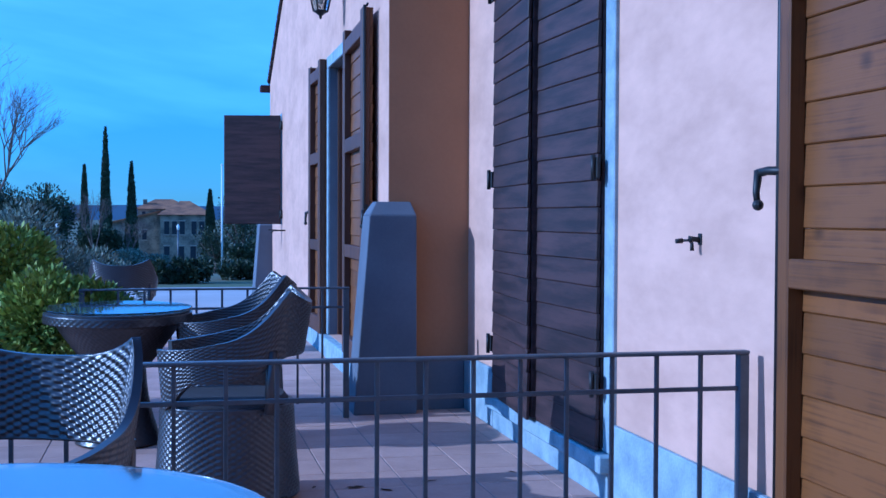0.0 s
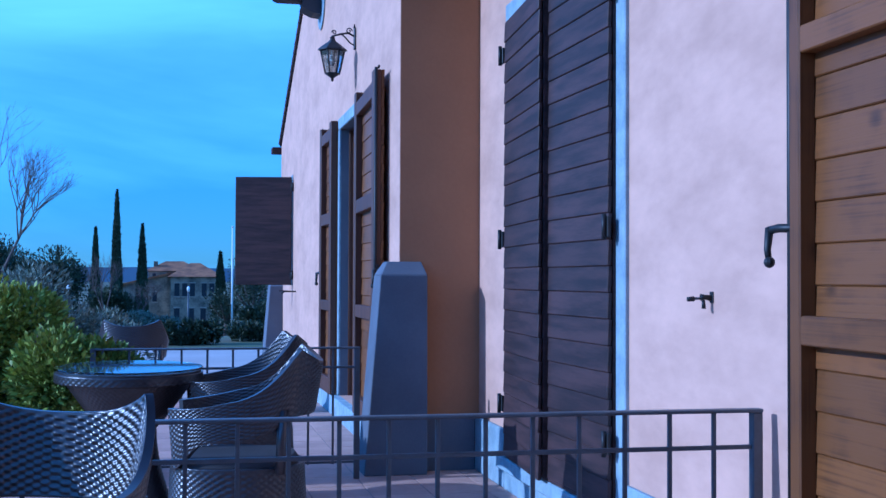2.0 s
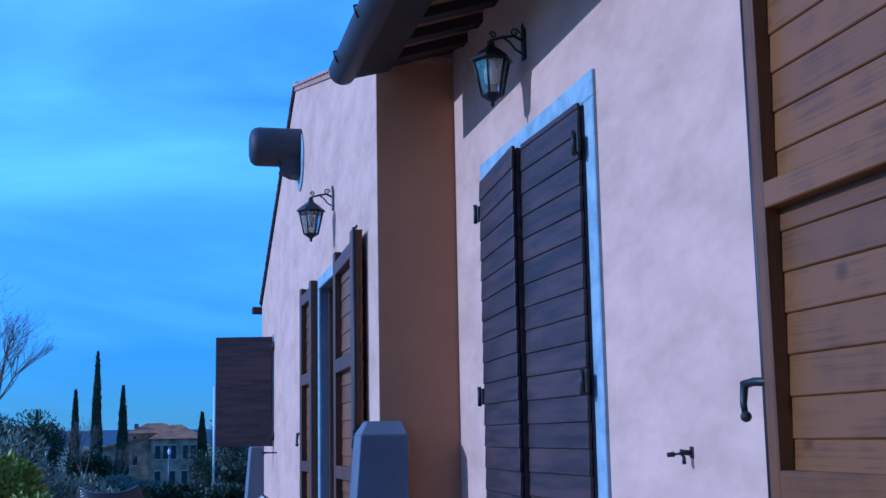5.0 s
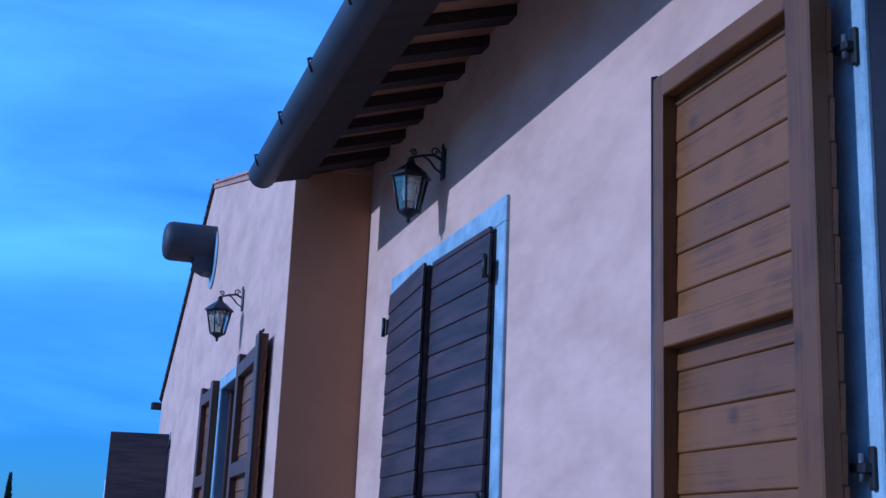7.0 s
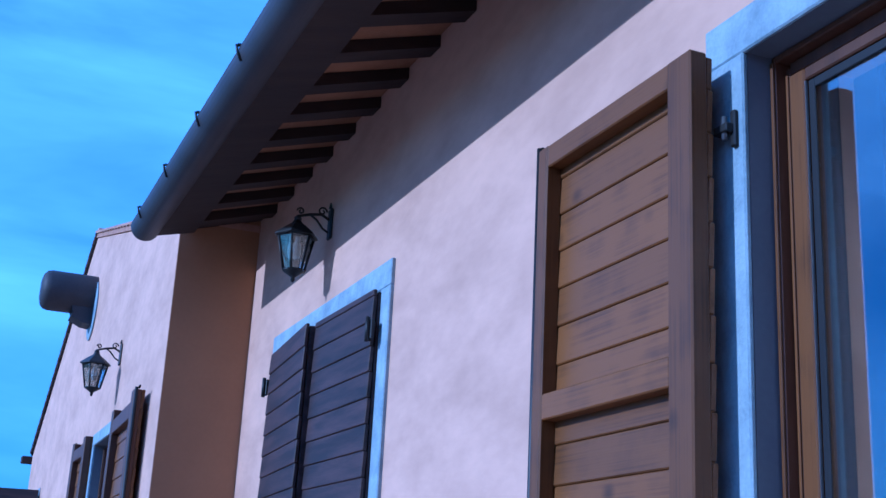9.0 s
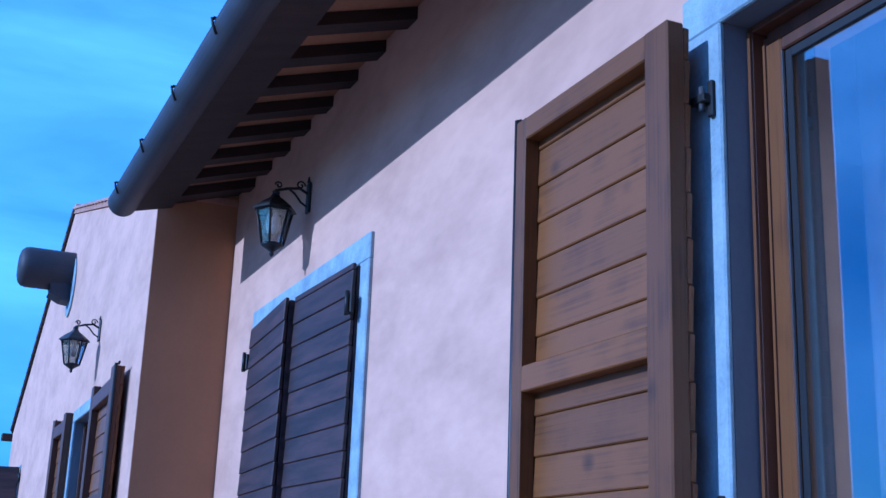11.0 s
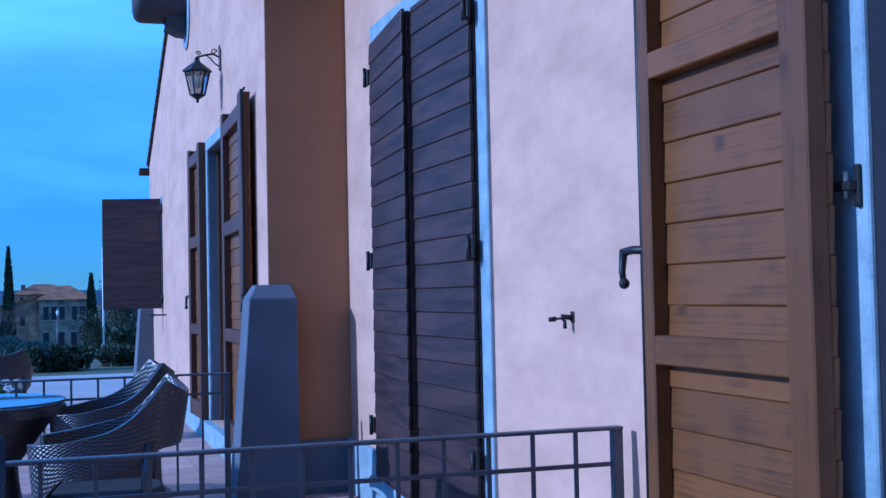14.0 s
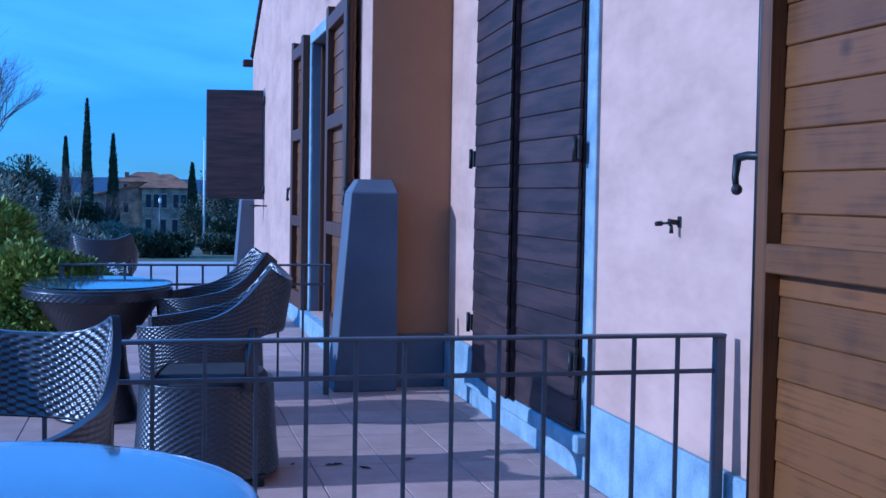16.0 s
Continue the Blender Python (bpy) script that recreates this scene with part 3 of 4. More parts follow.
left_leaf = dark_leaf(0.90, SILL + 0.005, LEAF_TOP, (1.800, 6.685), (1.735, 5.78), -1, "dark brown boarded shutter leaf standing slightly ajar", 2.430, 0.1170)
right_leaf = dark_leaf(0.80, SILL + 0.005, LEAF_TOP, (1.800, 4.960), (1.778, 5.74), 1, "dark brown boarded shutter leaf closed over the doorway", 2.405, 0.1148)


def framed_leaf(width, bottom, top, at, toward, out, rails, label, category="shutter", group="open wooden shutters", frame_mat=None, plank_top=None, far_stile=0.105, joint=None, pitch=0.1235):
    """An open shutter leaf seen from its framed inner side; rails are (z0, z1) above its bottom."""
    a = math.degrees(math.atan2(toward[1] - at[1], toward[0] - at[0]))
    leaf = thing("shutter_leaf", label, category, pose(at[0], at[1], bottom, 0, 0, a), group=group)
    h = top - bottom
    planks(leaf, width - 0.006, 0.0, plank_top or h, -out * 0.012, WOOD, out * 2.6, 0.003, pitch=pitch, joint=joint)
    y0, y1 = sorted((-out * 0.004, out * 0.050))
    part("stile", boxed(0, 0.105, y0, y1, 0.0, h, bevel=0.005), frame_mat or WOOD_UPRIGHT, leaf)
    part("stile", boxed(width - far_stile, width, y0, y1, 0.0, h, bevel=0.005), frame_mat or WOOD_UPRIGHT, leaf)
    y0, y1 = sorted((-out * 0.004, out * 0.047))
    for z0, z1 in rails:
        part("rail", boxed(0.105, width - far_stile, y0, y1, z0, z1, bevel=0.004), frame_mat or WOOD, leaf)
    return leaf


def bolt_rod(leaf, width, h, out, handle_z):
    part("bolt_rod", tube(bmesh.new(), [(width + 0.016, out * 0.036, 0.05), (width + 0.016, out * 0.036, h + 0.01)], 0.011, sides=8), BLACK_IRON, leaf, "black iron bolt rod")
    bm = bmesh.new()
    tube(bm, [(width + 0.012, out * 0.02, h + 0.005), (width + 0.03, out * 0.02, h + 0.018), (width + 0.05, out * 0.02, h + 0.012)], 0.007, sides=6)
    part("rod_hook", bm, BLACK_IRON, leaf)
    bm = bmesh.new()
    tube(bm, [(width - 0.02, out * 0.034, handle_z), (width + 0.07, out * 0.045, handle_z + 0.004), (width + 0.115, out * 0.055, handle_z - 0.002)], 0.013, sides=8)
    tube(bm, [(width + 0.108, out * 0.055, handle_z + 0.006), (width + 0.112, out * 0.06, handle_z - 0.06), (width + 0.105, out * 0.06, handle_z - 0.085)], [0.014, 0.011, 0.010], sides=8)
    bmesh.ops.create_uvsphere(bm, u_segments=10, v_segments=8, radius=0.017, matrix=pose(width + 0.100, out * 0.06, handle_z - 0.096))
    box(bm, width - 0.012, width + 0.026, out * 0.02 - 0.012, out * 0.02 + 0.012, handle_z - 0.05, handle_z + 0.045, bevel=0.003)
    part("handle", bm, BLACK_IRON, leaf, "black iron lever handle")


near_leaf = framed_leaf(0.832, 0.18, 2.705, (1.750, 2.368), (1.747, 3.200), 1,
                        ((2.452, 2.525), (1.662, 1.740), (0.832, 0.916), (0.0, 0.14)), "honey-brown wooden shutter leaf folded open against the wall",
                        plank_top=2.515, far_stile=0.058, joint=1.300 - 0.18, pitch=0.1185)
bolt_rod(near_leaf, 0.832, 2.53, 1, 1.165)
pin = None
for z in (0.33, 1.28, 2.32):
    if pin is None:
        bm = boxed(-0.030, -0.010, -0.078, -0.062, -0.050, 0.050, bevel=0.004)
        box(bm, -0.026, 0.030, -0.064, -0.040, -0.012, 0.012, bevel=0.003)
        pin = part("hinge", bm, BLACK_IRON, near_leaf, "black iron pin hinge", m=pose(0, 0, z))
        knuckle = part("pin", tube(bmesh.new(), [(-0.002, -0.052, -0.030), (-0.002, -0.052, 0.034)], 0.008, sides=10), IRON, pin, "bright steel hinge pin")
    else:
        again("pin", knuckle, again("hinge", pin, near_leaf, pose(0, 0, z)), Matrix.Identity(4))

b_rails = ((2.21, 2.31), (1.48, 1.58), (0.72, 0.81), (0.0, 0.14))
block_near = framed_leaf(1.12, SILL, 2.585, (BLOCK - 0.030, 9.03), (BLOCK - 0.056, 7.91), -1, b_rails, "honey-brown wooden shutter leaf open beside the far doorway", frame_mat=BROWN_FRAME)
bolt_rod(block_near, 1.12, 2.385, -1, 1.05)
block_far = framed_leaf(0.74, SILL, 2.57, (BLOCK - 0.030, 10.48), (BLOCK - 0.045, 11.22), 1, b_rails, "brown wooden shutter leaf open at the far jamb", frame_mat=BROWN_FRAME)
bolt_rod(block_far, 0.74, 2.37, 1, 1.05)

# small window shutter, standing straight out from the wall
small = thing("window_shutter", "dark brown boarded window shutter standing straight out", "shutter", pose(BLOCK - 0.02, 14.96, 1.124, 0, 0, 168))
planks(small, 0.69, 0.0, 1.325, 0.0, DARK_WOOD, 0.0)
part("stile", boxed(0.02, 0.10, -0.038, -0.008, 0.02, 1.305, bevel=0.003), DARK_WOOD, small)
part("stile", boxed(0.59, 0.67, -0.038, -0.008, 0.02, 1.305, bevel=0.003), DARK_WOOD, small)
part("backing_board", boxed(0.01, 0.68, 0.0105, 0.020, 0.01, 1.315, bevel=0.002), DARK_WOOD, small)
strap_hinges(small, (0.12, 1.20), 1)
bm = bmesh.new()
tube(bm, [(0, 0, 0), (-0.14, 0, 0.0), (-0.17, 0, -0.03)], 0.010, sides=6)
box(bm, -0.20, -0.10, -0.006, 0.006, 0.0, 0.012)
tagged(part("shutter_catch", bm, BLACK_IRON, m=pose(BLOCK, 14.55, 1.05)), "small black iron shutter catch on the wall", "shutter catch")

# wall catch for the near leaf
catch = thing("shutter_catch", "small dark iron shutter holdback fixed to plaster", "shutter catch", pose(WALL, 4.03, 1.132) @ Matrix.Diagonal((0.68, 0.68, 0.68, 1)))
part("plate", boxed(-0.008, 0.0, -0.02, 0.02, -0.025, 0.035, bevel=0.003), BLACK_IRON, catch)
part("arm", tube(bmesh.new(), [(0, 0, 0), (-0.045, 0.004, 0.006), (-0.062, 0.006, 0.004)], [0.016, 0.014, 0.020], sides=10), BLACK_IRON, catch)
part("pin", tube(bmesh.new(), [(-0.055, 0.006, 0.0), (-0.105, 0.01, -0.003)], 0.007, sides=8), IRON, catch, "worn bright iron pin")
part("tip", tube(bmesh.new(), [(-0.098, 0.01, -0.003), (-0.135, 0.012, -0.006)], [0.014, 0.012], sides=8), BLACK_IRON, catch)
part("weight", tube(bmesh.new(), [(-0.05, 0.0, -0.01), (-0.05, -0.004, -0.055)], [0.009, 0.012], sides=8), BLACK_IRON, catch)


# ---- glazed doors ----
def wavy_curtain(y0, y1, z0, z1):
    bm = bmesh.new()
    n = 60
    rows = []
    for z in (z0, (z0 + z1) / 2, z1):
        rows.append([bm.verts.new((0.018 * math.sin(k * 1.1) + 0.01 * math.sin(k * 0.37), y0 + (y1 - y0) * k / n, z)) for k in range(n + 1)])
    for r, s in zip(rows, rows[1:]):
        for k in range(n):
            bm.faces.new((r[k], r[k + 1], s[k + 1], s[k])).smooth = True
    bmesh.ops.solidify(bm, geom=bm.faces[:], thickness=0.002)
    return bm


def glazed_door(name, face, hole, label, deep=0.072):
    """A fixed frame deep in the reveal, beads, and two leaves with seals round their panes."""
    y0, y1, z0, z1 = hole
    y0, y1, z1 = y0 + 0.011, y1 - 0.011, z1 - 0.011
    x = face + deep
    mid = (y0 + y1) / 2
    d = thing(name, label, "glazed door", kind="structure")
    for side in (0, 1):
        def across(a, b):
            """From a to b, counted inwards from this side's jamb."""
            return (y0 + a, y0 + b) if side == 0 else (y1 - b, y1 - a)

        # shaded frame sides are coloured dark, the lit narrow faces are honey beads
        part("door_frame", boxed(x + 0.005, x + 0.09, *across(0.0, 0.015), z0, z1, bevel=0.003), BROWN_FRAME, d, "fixed frame, its shade put into dark brown")
        part("bead", boxed(x - 0.003, x + 0.0045, *across(0.003, 0.014), z0, z1 - 0.018, bevel=0.002), WOOD_UPRIGHT, d)
        part("rebate", boxed(x + 0.040, x + 0.09, *across(0.0155, 0.030), z0, z1 - 0.03, bevel=0.002), BROWN_FRAME, d, "rebate, its shade put into dark brown")
        part("bead", boxed(x + 0.034, x + 0.0395, *across(0.018, 0.027), z0, z1 - 0.05, bevel=0.0015), WOOD_UPRIGHT, d)
        edge = abs(mid - y0) - 0.004
        top = z1 - 0.055
        part("door_stile", boxed(x + 0.034, x + 0.097, *across(0.031, 0.089), z0 + 0.01, top, bevel=0.005), WOOD_UPRIGHT, d)
        part("door_stile", boxed(x + 0.034, x + 0.097, *across(edge - 0.060, edge), z0 + 0.01, top, bevel=0.005), WOOD_UPRIGHT, d)
        # rails take the dark brown too, for the shade they stand in
        for c, e in ((z0 + 0.01, z0 + 0.14), (top - 0.034, top)):
            part("door_rail", boxed(x + 0.036, x + 0.0515, *across(0.0895, edge - 0.0605), c, e, bevel=0.004), BROWN_FRAME, d)
        part("metal_strip", boxed(x + 0.036, x + 0.042, *across(0.0895, 0.0935), z0 + 0.145, top - 0.036), STEEL, d, "bright metal edge strip")
        for a, b in ((0.094, 0.116), (edge - 0.080, edge - 0.0605)):
            part("seal", boxed(x + 0.044, x + 0.0515, *across(a, b), z0 + 0.141, top - 0.035, bevel=0.002), GASKET, d, "black glazing seal")
        part("seal", boxed(x + 0.044, x + 0.0515, *across(0.1165, edge - 0.0805), top - 0.060, top - 0.035, bevel=0.002), GASKET, d, "black glazing seal")
        pane = part("pane", boxed(x + 0.052, x + 0.058, *across(0.0895, edge - 0.0605), z0 + 0.13, top - 0.020), WINDOW_GLASS, d)
        pane.visible_shadow = False
    part("door_frame", boxed(x + 0.005, x + 0.09, y0 + 0.0155, y1 - 0.0155, z1 - 0.018, z1, bevel=0.003), BROWN_FRAME, d, "fixed frame, its shade put into dark brown")
    part("rebate", boxed(x + 0.040, x + 0.09, y0 + 0.031, y1 - 0.031, z1 - 0.052, z1 - 0.0185, bevel=0.002), BROWN_FRAME, d, "rebate, its shade put into dark brown")
    return d


glazed_door("door_1", WALL, NEAR_DOOR, "brown wooden glazed double door reflecting the sky")
glazed_door("door_2", WALL, FAR_DOOR, "brown wooden glazed double door behind closed shutters")
glazed_door("door_3", BLOCK, BLOCK_DOOR, "brown wooden glazed double door between open shutters")
tagged(part("curtain", wavy_curtain(0.6, 2.32, 0.25, 2.9), CURTAIN, m=pose(2.28, 0, 0)), "sheer grey curtain hanging behind the glass", "curtain")
win = thing("window_1", "small brown wooden window in the far wall", "window", kind="structure")
y0, y1, z0, z1 = SMALL_WINDOW
for a, b, c, e in ((y0, y0 + 0.08, z0, z1), (y1 - 0.08, y1, z0, z1), (y0 + 0.08, y1 - 0.08, z0, z0 + 0.08), (y0 + 0.08, y1 - 0.08, z1 - 0.08, z1)):
    part("window_frame", boxed(BLOCK + 0.17, BLOCK + 0.23, a, b, c, e, bevel=0.004), WOOD_UPRIGHT, win)
part("pane", boxed(BLOCK + 0.19, BLOCK + 0.196, y0 + 0.07, y1 - 0.07, z0 + 0.07, z1 - 0.07), WINDOW_GLASS, win)


# ---- wall lanterns ----
def lantern(at, label):
    """A six-sided wall lantern; its plate lies on the wall at `at`, and it hangs out along -x."""
    t = thing("wall_lantern", label, "wall lamp", pose(*at), group="wall lanterns")
    out = -0.185
    bm = boxed(-0.016, 0.0, -0.028, 0.028, -0.085, 0.085, bevel=0.006)
    tube(bm, [(-0.012, 0, 0.085), (-0.012, 0, 0.118)], [0.010, 0.004], sides=8)
    part("wall_plate", bm, BLACK_IRON, t)
    bm = bmesh.new()
    tube(bm, [(-0.01, 0, 0.02), (-0.06, 0, 0.045), (-0.12, 0, 0.035), (out, 0, 0.015), (out, 0, -0.02)], 0.008, sides=8)
    tube(bm, [(-0.015, 0, -0.05), (-0.05, 0, -0.03), (-0.085, 0, 0.012), (-0.12, 0, 0.034)], 0.006, sides=6)
    part("arm", bm, BLACK_IRON, t)
    for cx, cz, r, s in ((-0.055, 0.062, 0.026, 1), (out + 0.012, 0.045, 0.020, -1)):
        bm = bmesh.new()
        tube(bm, [(cx + s * r * (1 - k / 18) * math.cos(0.55 * k), 0, cz + r * (1 - k / 18) * math.sin(0.55 * k)) for k in range(15)], 0.005, sides=6)
        part("scroll", bm, BLACK_IRON, t)
    # roof, cage, glass, bulb, finial
    bm = bmesh.new()
    lathe(bm, [(0.118, -0.100), (0.112, -0.088), (0.062, -0.048), (0.030, -0.026), (0.018, -0.006), (0.022, 0.004), (0.006, 0.020)], sides=6, smooth=False)
    part("lantern_roof", bm, BLACK_IRON, t, m=pose(out, 0, 0))
    bm = bmesh.new()
    for k in range(6):
        a = math.pi / 3 * k
        tube(bm, [(0.096 * math.cos(a), 0.096 * math.sin(a), -0.098), (0.056 * math.cos(a), 0.056 * math.sin(a), -0.285)], 0.0065, sides=5)
    for z, r in ((-0.102, 0.096), (-0.283, 0.056)):
        ring = [(r * math.cos(math.pi / 3 * k), r * math.sin(math.pi / 3 * k), z) for k in range(7)]
        for p, q in zip(ring, ring[1:]):
            tube(bm, [p, q], 0.007, sides=5)
    cage = part("cage", bm, BLACK_IRON, t, m=pose(out, 0, 0))
    for k in range(6):
        bm = bmesh.new()
        a, b = math.pi / 3 * k, math.pi / 3 * (k + 1)
        q = [(0.092, a, -0.104), (0.092, b, -0.104), (0.053, b, -0.281), (0.053, a, -0.281)]
        bm.faces.new([bm.verts.new((r * math.cos(w), r * math.sin(w), z)) for r, w, z in q])
        bmesh.ops.solidify(bm, geom=bm.faces[:], thickness=0.003)
        part("pane", bm, GLASS, cage, "clear lantern glass")
    bm = lathe(bmesh.new(), [(0.004, -0.225), (0.018, -0.215), (0.027, -0.185), (0.024, -0.155), (0.014, -0.130), (0.014, -0.100)], sides=14)
    part("bulb", bm, WHITE_BULB, cage, "white lamp bulb")
    bm = lathe(bmesh.new(), [(0.004, -0.345), (0.012, -0.335), (0.010, -0.320), (0.030, -0.305), (0.056, -0.288), (0.056, -0.280)], sides=12)
    part("finial", bm, BLACK_IRON, t, m=pose(out, 0, 0))
    return t


lantern((WALL, 5.885, 3.235), "black iron six-sided wall lantern under the eaves")
lantern((BLOCK, 9.53, 3.10), "black iron six-sided wall lantern above the far doorway")

# ---- flue hood on the gable ----
hood = thing("flue_hood", "dark grey metal flue hood sticking out of the gable", "vent hood", pose(BLOCK, 11.95, 4.10))
bm = bmesh.new()
ring_n = 24
prof = [(0.02, 0.195), (-0.30, 0.195), (-0.43, 0.195), (-0.47, 0.185), (-0.50, 0.155), (-0.515, 0.10)]
rings = []
for x, r in prof:
    rings.append([bm.verts.new((x, r * math.cos(2 * math.pi * k / ring_n), r * math.sin(2 * math.pi * k / ring_n))) for k in range(ring_n)])
for r, s in zip(rings, rings[1:]):
    for k in range(ring_n):
        bm.faces.new((r[k], r[(k + 1) % ring_n], s[(k + 1) % ring_n], s[k])).smooth = True
bm.faces.new(rings[-1])
part("drum", bm, GUTTER_METAL, hood)
bm = bmesh.new()
prism(bm, [(0.0, -0.10), (-0.22, -0.14), (-0.20, -0.20), (-0.215, -0.245), (-0.16, -0.27), (-0.10, -0.30), (0.0, -0.31)], 0.26, pose(0, -0.13, 0))
part("spout", bm, GUTTER_METAL, hood)
bm = bmesh.new()
lathe(bm, [(0.29, 0.0), (0.30, 0.006), (0.29, 0.014), (0.20, 0.018)], sides=32)
part("flange", bm, STONE, hood, "pale round wall flange", m=pose(-0.002, 0, -0.14, 0, -90, 0))


# ---- corner buttresses ----
def taper(low, high, z0, z1):
    """A solid between two level outlines."""
    bm = bmesh.new()
    a = [bm.verts.new((x, y, z0)) for x, y in low]
    b = [bm.verts.new((x, y, z1)) for x, y in high]
    bm.faces.new(a[::-1])
    bm.faces.new(b)
    for k in range(4):
        bm.faces.new((a[k], a[(k + 1) % 4], b[(k + 1) % 4], b[k]))
    bmesh.ops.bevel(bm, geom=bm.edges[:], offset=0.007, segments=2, affect="EDGES", profile=0.5)
    return bm


def buttress(name, x0, x1, top_x0, top_x1, y0, y1, top_y0, top_y1, z, cap, label):
    t = thing(name, label, "buttress", group="corner buttresses")
    high = ((top_x0, top_y0), (top_x1, top_y0), (top_x1, top_y1), (top_x0, top_y1))
    part("shaft", taper(((x0, y0), (x1, y0), (x1, y1), (x0, y1)), high, 0.0, z), GREY_AND_SHADE, t)
    cx0, cx1, cy = top_x0 + 0.06, top_x1 - 0.015, top_y0 + 0.12
    part("cap", taper(high, ((cx0, cy), (cx1, cy), (cx1, top_y1), (cx0, top_y1)), z, z + cap), GREY_AND_SHADE, t, "pointed sloping cap")
    return t


buttress("corner_buttress", 1.083, 1.475, 1.182, 1.475, 7.33, 7.64, 7.35, 7.62, 1.222, 0.085, "blue-grey rendered tapered buttress against the house corner")
buttress("corner_buttress", 1.070, 1.50, 1.155, 1.50, 16.40, 16.95, 16.45, 16.9, 1.10, 0.08, "blue-grey rendered tapered buttress at the far corner")


# ---- railings ----
def railing(y, x0, x1, height, label, spacing=0.148, end_posts=(1,)):
    t = thing("railing", label, "railing", pose(0, y, 0), group="terrace railings")
    part("top_rail", boxed(x0, x1, -0.020, 0.020, height - 0.012, height, bevel=0.003), IRON, t)
    part("middle_rail", boxed(x0, x1 - 0.02, -0.007, 0.007, height - 0.128, height - 0.114, bevel=0.002), IRON, t)
    part("bottom_rail", boxed(x0, x1 - 0.02, -0.007, 0.007, 0.095, 0.109, bevel=0.002), IRON, t)
    post = part("post", boxed(-0.017, 0.017, -0.017, 0.017, 0.0, height - 0.012, bevel=0.003), IRON, t, m=pose(x1 - 0.018, 0, 0))
    again("post", post, t, pose(x0 + 0.018, 0, 0))
    bar = None
    x = x1 - 0.018 - spacing * 0.97
    k = 0
    while x > x0 + 0.05:
        if bar is None:
            bar = part("bar", boxed(-0.0065, 0.0065, -0.0065, 0.0065, 0.09, height - 0.012, bevel=0.0015), IRON, t, m=pose(x, 0, 0))
        else:
            again("bar", bar, t, pose(x, 0, 0))
        x -= spacing
        k += 1
    return t


railing(3.57, -2.95, 1.795, 0.79, "dark grey iron railing with thin upright bars across the terrace")
railing(7.27, -0.52, 1.045, 0.79, "dark grey iron railing with thin upright bars at the terrace end")


# ---- woven chairs and tables ----
def woven(nu, nv, place, size_u, size_v, amount, closed=False):
    """A closed woven shell; place(u, v, side) gives a point and an outward direction, u and v from 0 to 1."""
    bm = bmesh.new()
    grids = []
    for side in (0, 1):
        rows = []
        for j in range(nv + 1):
            v = j / nv
            row = []
            for i in range(nu + (0 if closed else 1)):
                u = i / nu
                p, d = place(u, v)
                edge = min(1.0, v * 12, (1 - v) * 12)
                w = amount * edge * math.sin(math.pi * u * size_u) * math.sin(math.pi * v * size_v)
                row.append(bm.verts.new(p + d * ((0.011 + w) if side == 0 else (-0.011 + w))))
            rows.append(row)
        grids.append(rows)
        for r, s in zip(rows, rows[1:]):
            m = len(r)
            for i in range(m if closed else m - 1):
                q = (r[i], r[(i + 1) % m], s[(i + 1) % m], s[i])
                bm.faces.new(q if side == 0 else q[::-1]).smooth = True
    a, b = grids
    for j in (0, nv):
        m = len(a[j])
        for i in range(m if closed else m - 1):
            q = (a[j][i], a[j][(i + 1) % m], b[j][(i + 1) % m], b[j][i])
            bm.faces.new(q if j else q[::-1])
    if not closed:
        for i in (0, -1):
            for j in range(nv):
                q = (a[j][i], b[j][i], b[j + 1][i], a[j + 1][i])
                bm.faces.new(q if i else q[::-1])
    bmesh.ops.recalc_face_normals(bm, faces=bm.faces[:])
    return bm


def plan_curve(phi, a, b, n=2.45):
    s, c = math.sin(phi), math.cos(phi)
    return Vector((a * math.copysign(abs(s) ** (2 / n), s), b * math.copysign(abs(c) ** (2 / n), c), 0))


def step(x, a, b):
    t = max(0.0, min(1.0, (x - a) / (b - a)))
    return t * t * (3 - 2 * t)


def band_place(u, v):
    """Arms and back in one band: the back is at +y, the arms run forward to -y."""
    s = abs(2 * u - 1)
    phi = (2 * u - 1) * radians(148)
    p = plan_curve(phi, 0.275, 0.285)
    top = 0.845 + 0.060 * (s / 0.30) ** 2 if s < 0.30 else 0.660 + 0.245 * math.exp(-((s - 0.30) / 0.19) ** 1.3)
    low = 0.630 - 0.100 * step(s, 0.25, 0.60) - 0.12 * step(s, 0.70, 0.98)
    z = low + (top - low) * v
    d = Vector((p.x, p.y, 0)).normalized()
    p = p + d * (0.16 * max(0.0, z - 0.45)) * (1 - 0.4 * step(s, 0.5, 0.95))
    p.z = z
    return p, d


def base_place(u, v):
    phi = u * 2 * math.pi
    z = 0.035 + 0.385 * v
    k = 1.0 + 0.10 * (1 - v) ** 1.6
    p = plan_curve(phi, 0.262 * k, 0.270 * k)
    d = Vector((p.x, p.y, 0)).normalized()
    p.z = z
    return p, d


def post_place(u, v):
    phi = u * 2 * math.pi
    p = Vector((0.035 * math.cos(phi), 0.045 * math.sin(phi), 0.40 + 0.24 * v))
    return p, Vector((math.cos(phi), math.sin(phi), 0))


